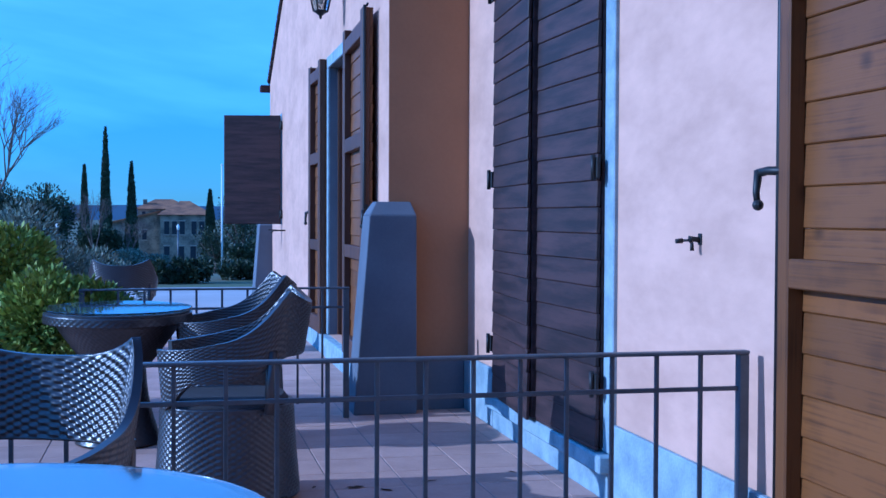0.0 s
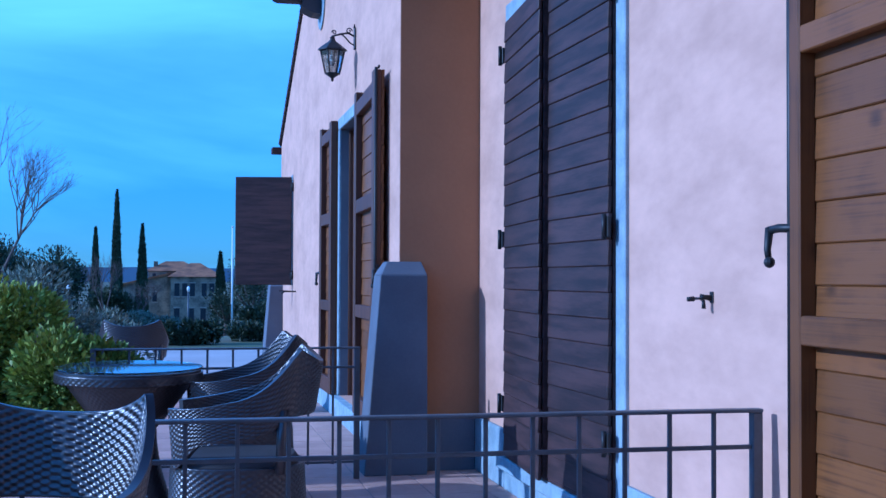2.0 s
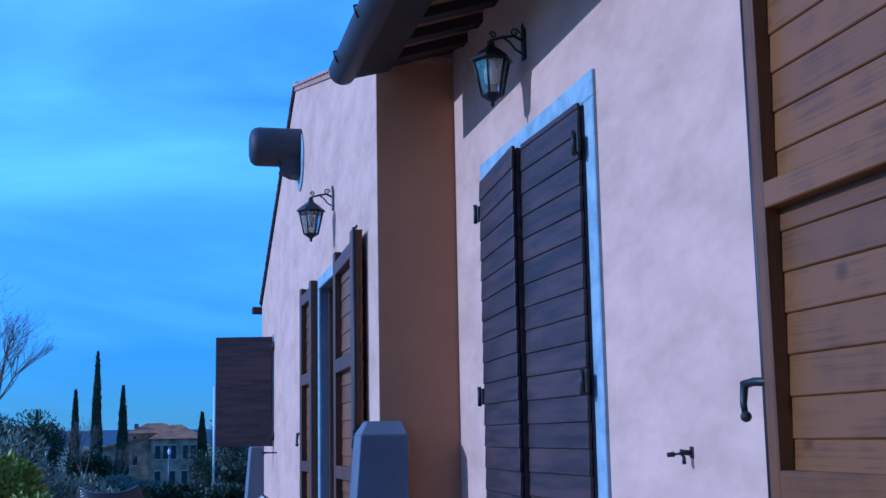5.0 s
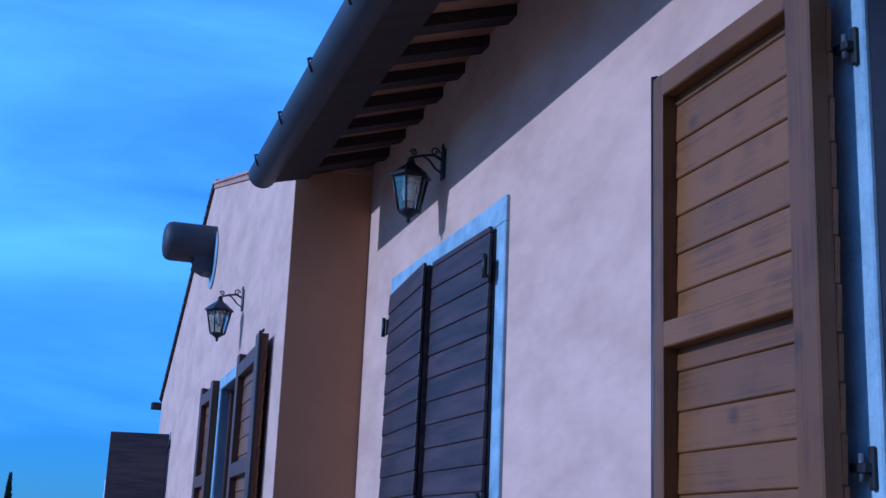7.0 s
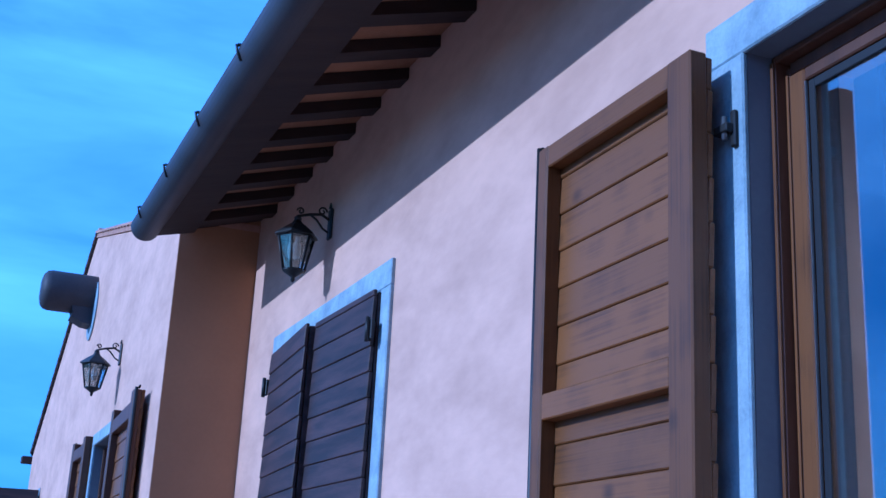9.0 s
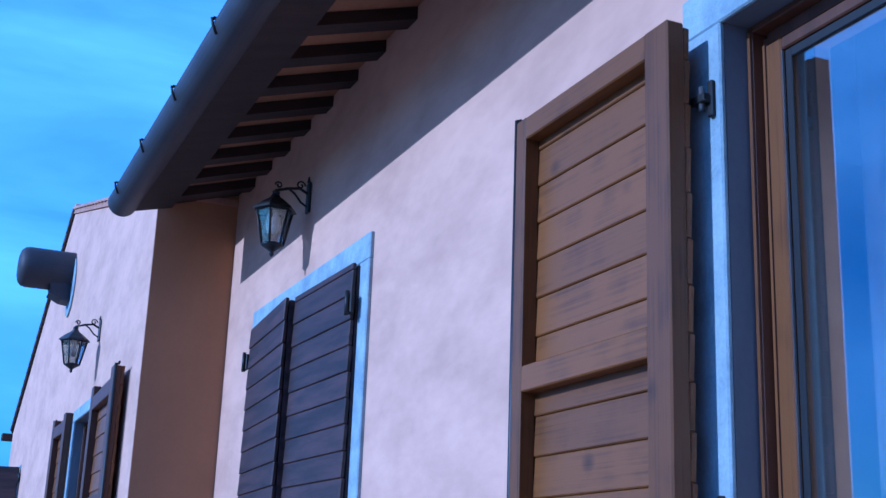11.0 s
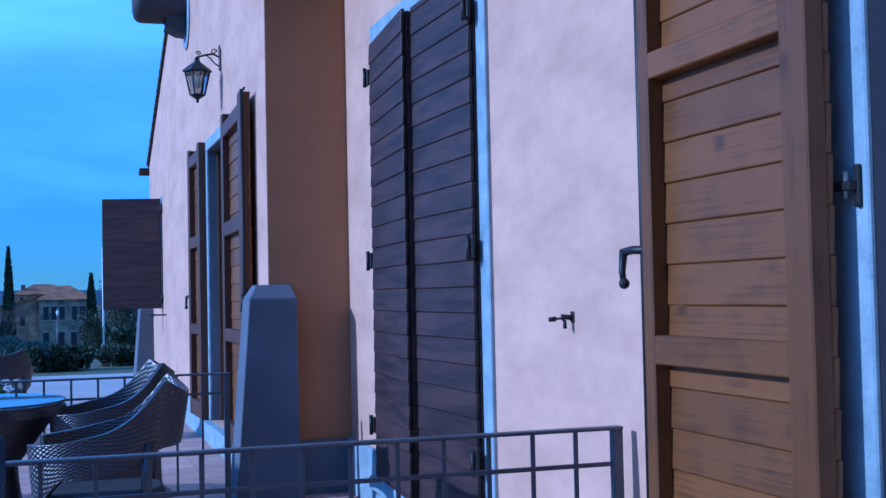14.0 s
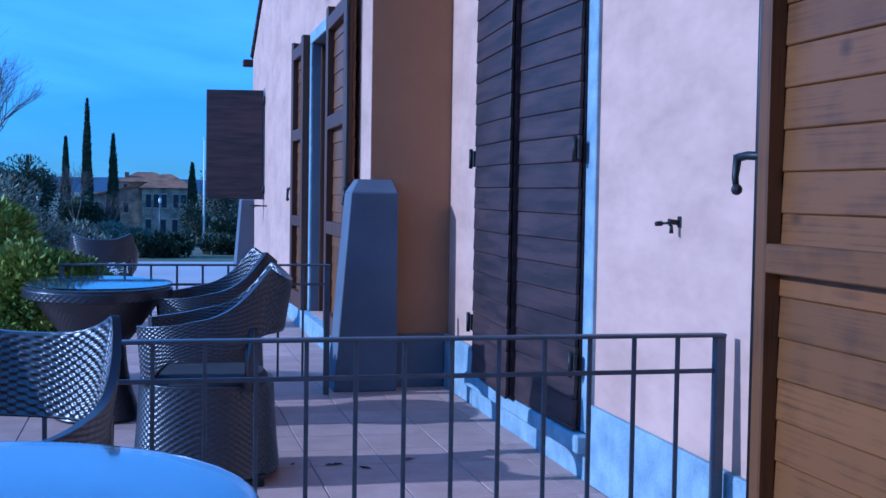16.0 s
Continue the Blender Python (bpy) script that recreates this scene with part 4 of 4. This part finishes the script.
def woven_chair(m, label):
    t = thing("woven_armchair", label, "armchair", m, group="woven armchairs on the terrace")
    part("back_shell", woven(300, 54, band_place, 84, 22, 0.0046), RATTAN, t)
    part("base", woven(330, 72, base_place, 92, 30, 0.0046, closed=True), RATTAN, t)
    bm = bmesh.new()
    n = 40
    prof = ((0.96, 0.385), (1.0, 0.400), (1.0, 0.430), (0.93, 0.455), (0.0, 0.470))
    rings = []
    for k, z in prof[:-1]:
        rings.append([bm.verts.new(plan_curve(2 * math.pi * i / n, 0.250 * k, 0.258 * k) + Vector((0, 0, z))) for i in range(n)])
    for r, s in zip(rings, rings[1:]):
        for i in range(n):
            bm.faces.new((r[i], r[(i + 1) % n], s[(i + 1) % n], s[i])).smooth = True
    bm.faces.new(rings[-1])
    bm.faces.new(rings[0][::-1])
    part("seat", bm, CUSHION, t, "dark flat seat")
    first = None
    for x, y in ((0.225, -0.235), (-0.225, -0.235), (0.225, 0.235), (-0.225, 0.235)):
        if first is None:
            first = part("foot", lathe(bmesh.new(), [(0.016, 0.0), (0.020, 0.004), (0.020, 0.03), (0.026, 0.05)], sides=12), BLACK_IRON, t, "small black foot", m=pose(x, y, 0))
        else:
            again("foot", first, t, pose(x, y, 0))
    posts = None
    for x in (0.262, -0.262):
        if posts is None:
            posts = part("back_support", tube(bmesh.new(), [(0, 0.19, 0.40), (0, 0.20, 0.66)], 0.022, sides=10), RATTAN, t, m=pose(x, 0, 0))
        else:
            again("back_support", posts, t, pose(x, 0, 0))
    return t


chair_a = woven_chair(pose(-0.425, 2.99, 0, 0, 0, -22), "brown woven rattan armchair beside the railing")
chair_b = copy_thing(chair_a, pose(0.235, 5.28, 0, 0, 0, -97))
tagged(chair_b, "brown woven rattan armchair with its back to the house wall")
chair_c = copy_thing(chair_a, pose(0.30, 6.62, 0, 0, 0, -88))
tagged(chair_c, "brown woven rattan armchair drawn up to a round table")
chair_d = copy_thing(chair_a, pose(-0.415, 11.3, 0, 0, 0, 176) @ Matrix.Diagonal((0.92, 0.92, 0.92, 1)))
tagged(chair_d, "smaller dark woven rattan armchair standing beyond the far railing")


def round_table(at, radius, label, lean_x=0.0):
    t = thing("round_table", label, "table", pose(*at, lean_x), group="round woven tables")

    def apron(u, v):
        phi = u * 2 * math.pi
        r = radius * (0.97 if v > 0.84 else 0.34 + 0.50 * (v / 0.84) ** 0.9)
        d = Vector((math.cos(phi), math.sin(phi), 0))
        p = d * r
        p.z = 0.40 + 0.30 * v
        return p, d

    def stem(u, v):
        phi = u * 2 * math.pi
        r = radius * (0.34 + 0.22 * (1 - v) ** 2)
        d = Vector((math.cos(phi), math.sin(phi), 0))
        p = d * r
        p.z = 0.01 + 0.40 * v
        return p, d

    part("apron", woven(300, 44, apron, 120, 22, 0.0035, closed=True), RATTAN, t)
    part("pedestal", woven(160, 44, stem, 54, 26, 0.0035, closed=True), RATTAN, t)

    def top(u, v):
        phi = u * 2 * math.pi
        d = Vector((math.cos(phi), math.sin(phi), 0))
        p = d * (radius * 0.97 * (0.03 + 0.97 * v))
        p.z = 0.700
        return p, Vector((0, 0, 1))

    part("woven_top", woven(220, 40, top, 88, 30, 0.003, closed=True), RATTAN, t)
    g = part("glass_top", lathe(bmesh.new(), [(radius - 0.004, 0.716), (radius, 0.719), (radius, 0.724), (radius - 0.004, 0.727)], sides=72), TABLE_GLASS, t, "clear round glass tabletop")
    g.visible_shadow = False
    return t


round_table((-0.345, 1.965, 0), 0.52, "round woven rattan table with a glass top")
round_table((-0.275, 6.70, 0), 0.385, "round woven rattan table with a shining glass top", 1.1)


# ---- planting and distance ----
def leaf_cloud(bm, n, centre, radii, size, rnd, long=1.8, shell=0.45, lumps=5, floor=None):
    """Many small pointed leaves in an uneven, lumpy volume."""
    knots = []
    for _ in range(lumps):
        v = Vector((rnd.gauss(0, 1), rnd.gauss(0, 1), rnd.gauss(0, 1))).normalized() * rnd.uniform(0.25, 0.75)
        knots.append((v, rnd.uniform(0.35, 0.62)))
    for _ in range(n):
        k, r = rnd.choice(knots)
        d = Vector((rnd.gauss(0, 1), rnd.gauss(0, 1), rnd.gauss(0, 1))).normalized()
        q = k + d * r * (shell + (1 - shell) * rnd.random() ** 0.5)
        p = Vector((centre[0] + q.x * radii[0], centre[1] + q.y * radii[1], centre[2] + q.z * radii[2]))
        if floor is not None and p.z < floor:
            continue
        a = (d + Vector((rnd.uniform(-0.8, 0.8), rnd.uniform(-0.8, 0.8), rnd.uniform(-0.2, 1.0)))).normalized()
        b = a.cross(Vector((rnd.uniform(-1, 1), rnd.uniform(-1, 1), rnd.uniform(-1, 1)))).normalized()
        s = size * rnd.uniform(0.6, 1.3)
        bm.faces.new([bm.verts.new(p), bm.verts.new(p + a * s * long * 0.5 + b * s * 0.42), bm.verts.new(p + a * s * long), bm.verts.new(p + a * s * long * 0.5 - b * s * 0.42)])
    return bm


def stems(bm, at, count, height, spread, radius, rnd):
    for _ in range(count):
        a = rnd.uniform(0, 6.28)
        x, y = spread * math.cos(a) * rnd.uniform(0.3, 1), spread * math.sin(a) * rnd.uniform(0.3, 1)
        tube(bm, [(at[0] + x * 0.15, at[1] + y * 0.15, at[2]), (at[0] + x * 0.5, at[1] + y * 0.5, at[2] + height * 0.55), (at[0] + x, at[1] + y, at[2] + height)],
             [radius, radius * 0.6, radius * 0.25], sides=5)
    return bm


rnd = random.Random(11)
tagged(part("planting_bed", boxed(-3.0, -0.80, 7.35, 9.6, -0.05, 0.02, bevel=0.01), GROUND), "bare soil planting bed beside the terrace", "planting bed", kind="structure")


def shrub(name, at, lobes, n, size, mat, label, rnd, long=1.8, twig=None):
    t = thing(name, label, "shrub", pose(*at))
    bm = bmesh.new()
    for c, r in lobes:
        leaf_cloud(bm, n, c, r, size, rnd, long=long, lumps=9, floor=0.03)
    part("foliage", bm, mat, t)
    part("stem_cluster", stems(bmesh.new(), (0, 0, 0), twig or 9, 0.75 * max(c[2] + r[2] for c, r in lobes), 0.5, 0.016, rnd), BARK, t)
    return t


shrub("shrub", (-1.10, 7.66, 0.01), [((0.0, 0.0, 0.60), (0.69, 0.60, 0.60)), ((0.50, -0.08, 0.44), (0.46, 0.42, 0.46)), ((-0.58, 0.1, 0.5), (0.64, 0.5, 0.62))],
      22000, 0.026, LEAF_BRIGHT, "dense yellow-green leafy shrub beside the table", rnd)
shrub("shrub", (-1.75, 14.6, -0.03), [((0.0, 0.0, 0.60), (0.85, 0.8, 0.74)), ((0.75, 0.2, 0.42), (0.65, 0.6, 0.56)), ((-0.8, 0.1, 0.50), (0.7, 0.7, 0.60))],
      6500, 0.026, LEAF_GREY, "loose grey-green shrub with upright shoots", rnd, long=3.0, twig=26)


def hedge(x0, x1, y, top, label):
    t = thing("hedge", label, "hedge", pose((x0 + x1) / 2, y, ground_height(0, y)), group="low clipped hedges")
    bm = bmesh.new()
    w = (x1 - x0) / 2
    for k in range(6):
        leaf_cloud(bm, 900, (-w + (k + 0.5) * w / 3, 0, top * 0.45), (w / 3.2, 0.5, top * 0.62), 0.05, rnd, floor=0.0)
    part("foliage", bm, LEAF_DARK, t)
    return t


hedge(-0.45, 0.75, 23.2, 0.40, "dark green rounded low hedge beyond the gravel")
hedge(0.95, 2.6, 24.5, 0.36, "dull green rounded low hedge beyond the gravel")
hedge(-4.6, -1.2, 25.0, 0.50, "dark green rounded low hedge behind shrubs")


def sprays(bm, n, size, rnd, place):
    """Small upright sprays of foliage on a body; place() gives a point and an outward direction."""
    for _ in range(n):
        p, d = place()
        a = (Vector((rnd.uniform(-0.35, 0.35), rnd.uniform(-0.35, 0.35), 1.0)) + d * rnd.uniform(0.1, 0.7)).normalized()
        b = a.cross(Vector((rnd.uniform(-1, 1), rnd.uniform(-1, 1), rnd.uniform(-0.3, 0.3)))).normalized()
        k = size * rnd.uniform(0.6, 1.3)
        bm.faces.new([bm.verts.new(p), bm.verts.new(p + a * k + b * k * 0.36), bm.verts.new(p + a * k * 2.1), bm.verts.new(p + a * k - b * k * 0.36)])
    return bm


def cypress(at, height, radius, label):
    """A dense pointed column: a dark inner body under many upright sprays."""
    t = thing("cypress", label, "tree", pose(*at), group="slender dark cypresses")
    phase = rnd.uniform(0, 6.28)

    def girth(z, a):
        lump = 1.0 + 0.09 * math.sin(3 * a + 9 * z + phase) + 0.07 * math.sin(23 * z + 2 * a + phase)
        return radius * min(1.0, 0.35 + z * 3.2) * (1 - z) ** 0.78 * lump

    def place():
        z, a = 1 - (1 - 0.02) * rnd.random() ** 0.62, rnd.uniform(0, 6.28)
        z = 1 - z + 0.02 if rnd.random() < 0.35 else min(z, 0.985)
        d = Vector((math.cos(a), math.sin(a), 0))
        p = d * girth(z, a) * rnd.uniform(0.80, 1.02)
        p.z = z * height
        return p, d

    part("crown", sprays(bmesh.new(), 7500, 0.13, rnd, place), LEAF_DARK, t)
    bm = lathe(bmesh.new(), [(max(0.01, girth(z, 0.5) * 0.84), z * height) for z in [0.03 + 0.95 * k / 22 for k in range(23)]], sides=10)
    part("inner_body", bm, LEAF_DARK, t, "dense dark inner foliage")
    part("trunk", tube(bmesh.new(), [(0, 0, 0), (0, 0, height * 0.5), (0, 0, height * 0.98)], [radius * 0.3, radius * 0.2, 0.02], sides=6), BARK, t)
    return t


for x, y, top, r, label in ((-6.60, 130, 10.3, 0.78, "tall slender dark green cypress"), (-8.70, 130, 6.4, 0.66, "shorter slender dark green cypress"),
                            (-4.02, 130, 6.75, 0.82, "slender dark green cypress before the farmhouse"), (3.98, 130, 3.95, 0.90, "small dark green cypress at the farmhouse corner"),
                            (-12.6, 132, 4.4, 0.62, "small dark green cypress among broad trees")):
    g = ground_height(x, y) - 0.1
    cypress((x, y, g), top - g, r, label)


def broad_tree(at, height, radius, mat, label, n=2600, size=0.32):
    t = thing("tree", label, "tree", pose(*at), group="dark broad trees")
    part("trunk", tube(bmesh.new(), [(0, 0, 0), (0.1, 0, height * 0.35), (0.15, 0.1, height * 0.75)], [radius * 0.10, radius * 0.07, radius * 0.03], sides=7), BARK, t)
    limbs = bmesh.new()
    for k in range(6):
        a = k * 1.05 + rnd.uniform(-0.3, 0.3)
        tube(limbs, [(0.08, 0, height * 0.3), (radius * 0.35 * math.cos(a), radius * 0.35 * math.sin(a), height * 0.5), (radius * 0.7 * math.cos(a), radius * 0.7 * math.sin(a), height * 0.68)],
             [radius * 0.05, radius * 0.035, radius * 0.012], sides=5)
    part("limb_fork", limbs, BARK, t)
    bm = bmesh.new()
    leaf_cloud(bm, n, (0, 0, height * 0.60), (radius, radius, height * 0.42), size, rnd, lumps=22, shell=0.15)
    part("crown", bm, mat, t)
    return t


for x, y, h, r in ((-9.3, 90, 6.3, 3.1), (-13.2, 92, 7.4, 2.6), (-16.5, 88, 6.0, 2.6), (-6.0, 112, 4.4, 1.9)):
    broad_tree((x, y, ground_height(x, y) - 0.1), h, r, LEAF_DARK, "dark evergreen round-topped tree in the distance", n=20000, size=0.13)
for x, y, h, r in ((4.2, 75, 4.6, 1.9), (2.9, 84, 3.2, 1.4), (3.6, 58, 1.6, 1.0), (-0.9, 90, 1.5, 1.3), (-3.0, 88, 1.8, 1.4), (-5.6, 60, 2.0, 1.4), (3.3, 88, 1.4, 1.3), (1.6, 96, 1.0, 1.2)):
    broad_tree((x, y, ground_height(x, y) - 0.1), h, r, LEAF_DARK if x > 1 or x < -3 else LEAF_GREY, "dull green scrubby tree below the terrace", n=5200, size=0.085)


def bare_tree(at, height, seed, label, radius=0.07, depth=6, lean=(0, 0)):
    """A leafless tree that forks into ever thinner twigs."""
    r2 = random.Random(seed)
    t = thing("bare_tree", label, "tree", pose(*at), group="leafless trees")
    trunk, twigs = bmesh.new(), bmesh.new()

    def grow(p, d, length, r, level):
        q = p + d * length * 0.5 + Vector((r2.uniform(-1, 1), r2.uniform(-1, 1), 0)) * length * 0.04
        e = p + d * length
        tube(trunk if level < 2 else twigs, [p, q, e], [r, r * 0.85, r * 0.68], sides=6 if level < 2 else 4)
        if level >= depth:
            return
        for _ in range(3 if level < 4 else 2):
            axis = Vector((r2.uniform(-1, 1), r2.uniform(-1, 1), r2.uniform(-0.2, 0.4)))
            nd = (d + axis * 0.68 + Vector((lean[0], lean[1], 0.22))).normalized()
            grow(p + d * length * r2.uniform(0.7, 1.0), nd, length * r2.uniform(0.62, 0.82), r * 0.62, level + 1)

    grow(Vector((0, 0, 0)), Vector((0.03, 0, 1)), height * 0.27, radius, 0)
    part("trunk", trunk, BARK, t)
    part("branchwork", twigs, BARK, t)
    return t


bare_tree((-4.15, 30, ground_height(-4, 30) - 0.1), 6.4, 5, "leafless grey tree with fine upright twigs", radius=0.05, depth=8, lean=(0.10, 0))
bare_tree((-6.2, 105, ground_height(-6, 105)), 8.0, 8, "leafless grey tree behind the cypresses", radius=0.10)
bare_tree((-9.0, 118, ground_height(-9, 118)), 8.5, 9, "leafless grey tree behind the cypresses", radius=0.10)
bare_tree((-3.6, 112, ground_height(-3, 112)), 6.8, 14, "leafless grey tree behind the cypresses", radius=0.09)

# pole and lamp post
pole = thing("flag_pole", "thin pale metal pole beyond the hedge", "pole", pose(2.40, 60, ground_height(0, 60)))
part("shaft", tube(bmesh.new(), [(0, 0, 0), (0, 0, 5.25)], [0.055, 0.04], sides=10), WHITE_BULB, pole)
part("cap", lathe(bmesh.new(), [(0.02, 5.24), (0.06, 5.27), (0.05, 5.32), (0.01, 5.35)], sides=10), WHITE_BULB, pole)
post = thing("street_lamp", "dark lamp post with a pale lantern head", "street lamp", pose(0.32, 60, ground_height(0, 60)))
part("shaft", tube(bmesh.new(), [(0, 0, 0), (0, 0, 2.15)], [0.05, 0.035], sides=8), IRON, post)
part("lantern_head", lathe(bmesh.new(), [(0.03, 2.12), (0.06, 2.18), (0.075, 2.32), (0.02, 2.40)], sides=12), WHITE_BULB, post, "pale lantern head")
post2 = copy_thing(post, pose(-5.25, 60, ground_height(-5, 60) + 0.05))


# ---- old farmhouse in the distance ----
def gable_roof(bm, x0, x1, y0, y1, z, ridge, over=0.4, hip=1.5):
    a = [bm.verts.new(p) for p in ((x0 - over, y0 - over, z), (x1 + over, y0 - over, z), (x1 + over, y1 + over, z), (x0 - over, y1 + over, z))]
    m = (y0 + y1) / 2
    r = [bm.verts.new((x0 + hip, m, ridge)), bm.verts.new((x1 - hip, m, ridge))]
    bm.faces.new((a[0], a[1], r[1], r[0]))
    bm.faces.new((a[2], a[3], r[0], r[1]))
    bm.faces.new((a[1], a[2], r[1]))
    bm.faces.new((a[3], a[0], r[0]))
    bm.faces.new(a[::-1])
    return bm


house = thing("farmhouse", "old two-storey stone farmhouse with low terracotta roofs", "house", pose(0, 0, 0))
base = -6.5
part("wall", boxed(-1.2, 4.3, 140, 149, base, 1.45), FAR_PLASTER, house)
bm = bmesh.new()
prism(bm, [(-7.1, base), (-1.205, base), (-1.205, 1.74), (-7.1, 0.34)], 7.8, pose(0, 143, 0))
part("wall", bm, FAR_PLASTER, house)
part("wall", boxed(-3.9, 2.2, 149.1, 155, base, 2.15), FAR_PLASTER, house)
part("roof", gable_roof(bmesh.new(), -1.2, 4.3, 140, 149, 1.45, 3.05, hip=2.2), FAR_ROOF, house)
bm = bmesh.new()
prism(bm, [(-7.5, 0.25), (-1.205, 1.75), (-1.205, 1.95), (-7.5, 0.45)], 8.6, pose(0, 142.6, 0))
part("roof", bm, FAR_ROOF, house)
part("roof", gable_roof(bmesh.new(), -3.9, 2.2, 149.1, 155, 2.15, 3.35, hip=2.0), FAR_ROOF, house)
part("chimney", boxed(-3.3, -2.8, 150.2, 150.7, 2.0, 3.3, bevel=0.03), FAR_PLASTER, house)


def far_window(x, z, w, h, face, wide=0.08):
    t = part("window", boxed(x - w / 2, x + w / 2, face - 0.03, face + 0.02, z, z + h), FAR_DARK, house, "dark window opening")
    part("sill", boxed(x - w / 2 - wide, x + w / 2 + wide, face - 0.12, face - 0.035, z - 0.12, z - 0.01), FAR_STONE, t)
    part("lintel", boxed(x - w / 2 - wide, x + w / 2 + wide, face - 0.08, face - 0.035, z + h + 0.01, z + h + 0.14), FAR_STONE, t)
    return t


for x in (-0.5, 0.35, 1.2, 2.5, 3.35):
    far_window(x, -0.75, 0.55, 1.45, 140)
for x in (-0.5, 1.1, 2.4):
    far_window(x, -3.6, 0.6, 1.5, 140)
for x in (-6.2, -4.6, -3.0):
    far_window(x, -1.4, 0.5, 1.1, 143)
for x in (-3.2, -2.0, -0.8):
    far_window(x, 1.35, 0.4, 0.5, 149.1)

# ridge added for the dark cloud bank on the horizon
bm = bmesh.new()
low, high = [], []
for k in range(61):
    x = -2600 + 5200 * k / 60
    low.append(bm.verts.new((x, 2900, -140)))
    high.append(bm.verts.new((x, 3100, 22 + 16 * noise.noise((k * 0.23, 0.4, 0)) + 7 * noise.noise((k * 0.9, 3.1, 0)))))
for k in range(60):
    bm.faces.new((low[k], low[k + 1], high[k + 1], high[k]))
tagged(part("backdrop", bm, HAZY_RIDGE), "blue ridge added for a low cloud bank, haze in its colour", "hills", kind="structure")


# ---- terrace tiles ----
SIZE = 0.333
bm = boxed(0.003, SIZE - 0.003, 0.003, SIZE - 0.003, -0.012, 0.0, bevel=0.002)
joined = bmesh.new()
tile = None
x_first = 1.700 - 14 * SIZE
for i in range(15):
    for j in range(-18, 28):
        x, y = x_first + i * SIZE, 3.35 + j * SIZE
        wide = min(1.0, (WALL - 0.03 - x) / SIZE)
        near = j >= 0 and i >= 5 and y < 12.2
        if x < -3.0 or y > 12.2 or y < -2.9:
            continue
        z = rnd.uniform(-0.0008, 0.0008)
        if near:
            m = Matrix.Translation((x, y, z)) @ Matrix.Diagonal((wide, 1, 1, 1))
            if tile is None:
                tile = part("floor_tile", bm, FLOOR_TILE, floor, m=m)
            else:
                again("floor_tile", tile, floor, m)
        else:
            box(joined, x + 0.003, x + SIZE * wide - 0.003, y + 0.003, y + SIZE - 0.003, z - 0.012, z)
tagged(part("floor_tiles", joined, FLOOR_TILE, floor), "pinkish terracotta floor tiles", kind="stuff")

# a few dry leaves blown on to the tiles
rnd = random.Random(5)
for x, y, size, turn in ((0.80, 5.36, 0.075, 20), (0.93, 5.28, 0.060, 130), (0.62, 5.40, 0.040, 70), (1.15, 5.42, 0.065, 200), (1.58, 5.55, 0.035, 310)):
    bm = bmesh.new()
    row = []
    for k in range(7):
        u = k / 6
        w = rnd.uniform(0.13, 0.27) * math.sin(math.pi * min(1.0, u * 0.95 + 0.03)) ** 0.8
        lift = 0.16 * (u - 0.5) ** 2 + rnd.uniform(0, 0.05)
        row.append([bm.verts.new((u - 0.5, v * w, lift + abs(v) * 0.18 * w + 0.01)) for v in (-1, 0, 1)])
    for a, b in zip(row, row[1:]):
        for v in (0, 1):
            bm.faces.new((a[v], b[v], b[v + 1], a[v + 1]))
    bmesh.ops.solidify(bm, geom=bm.faces[:], thickness=0.012)
    tagged(part("dry_leaf", bm, DRY_LEAF, m=pose(x, y, 0.001, 0, 0, turn) @ Matrix.Diagonal((size * 1.2, size * 1.1, size * 0.9, 1))), "curled dry brown leaf lying on the tiles", "leaf", group="fallen dry leaves")
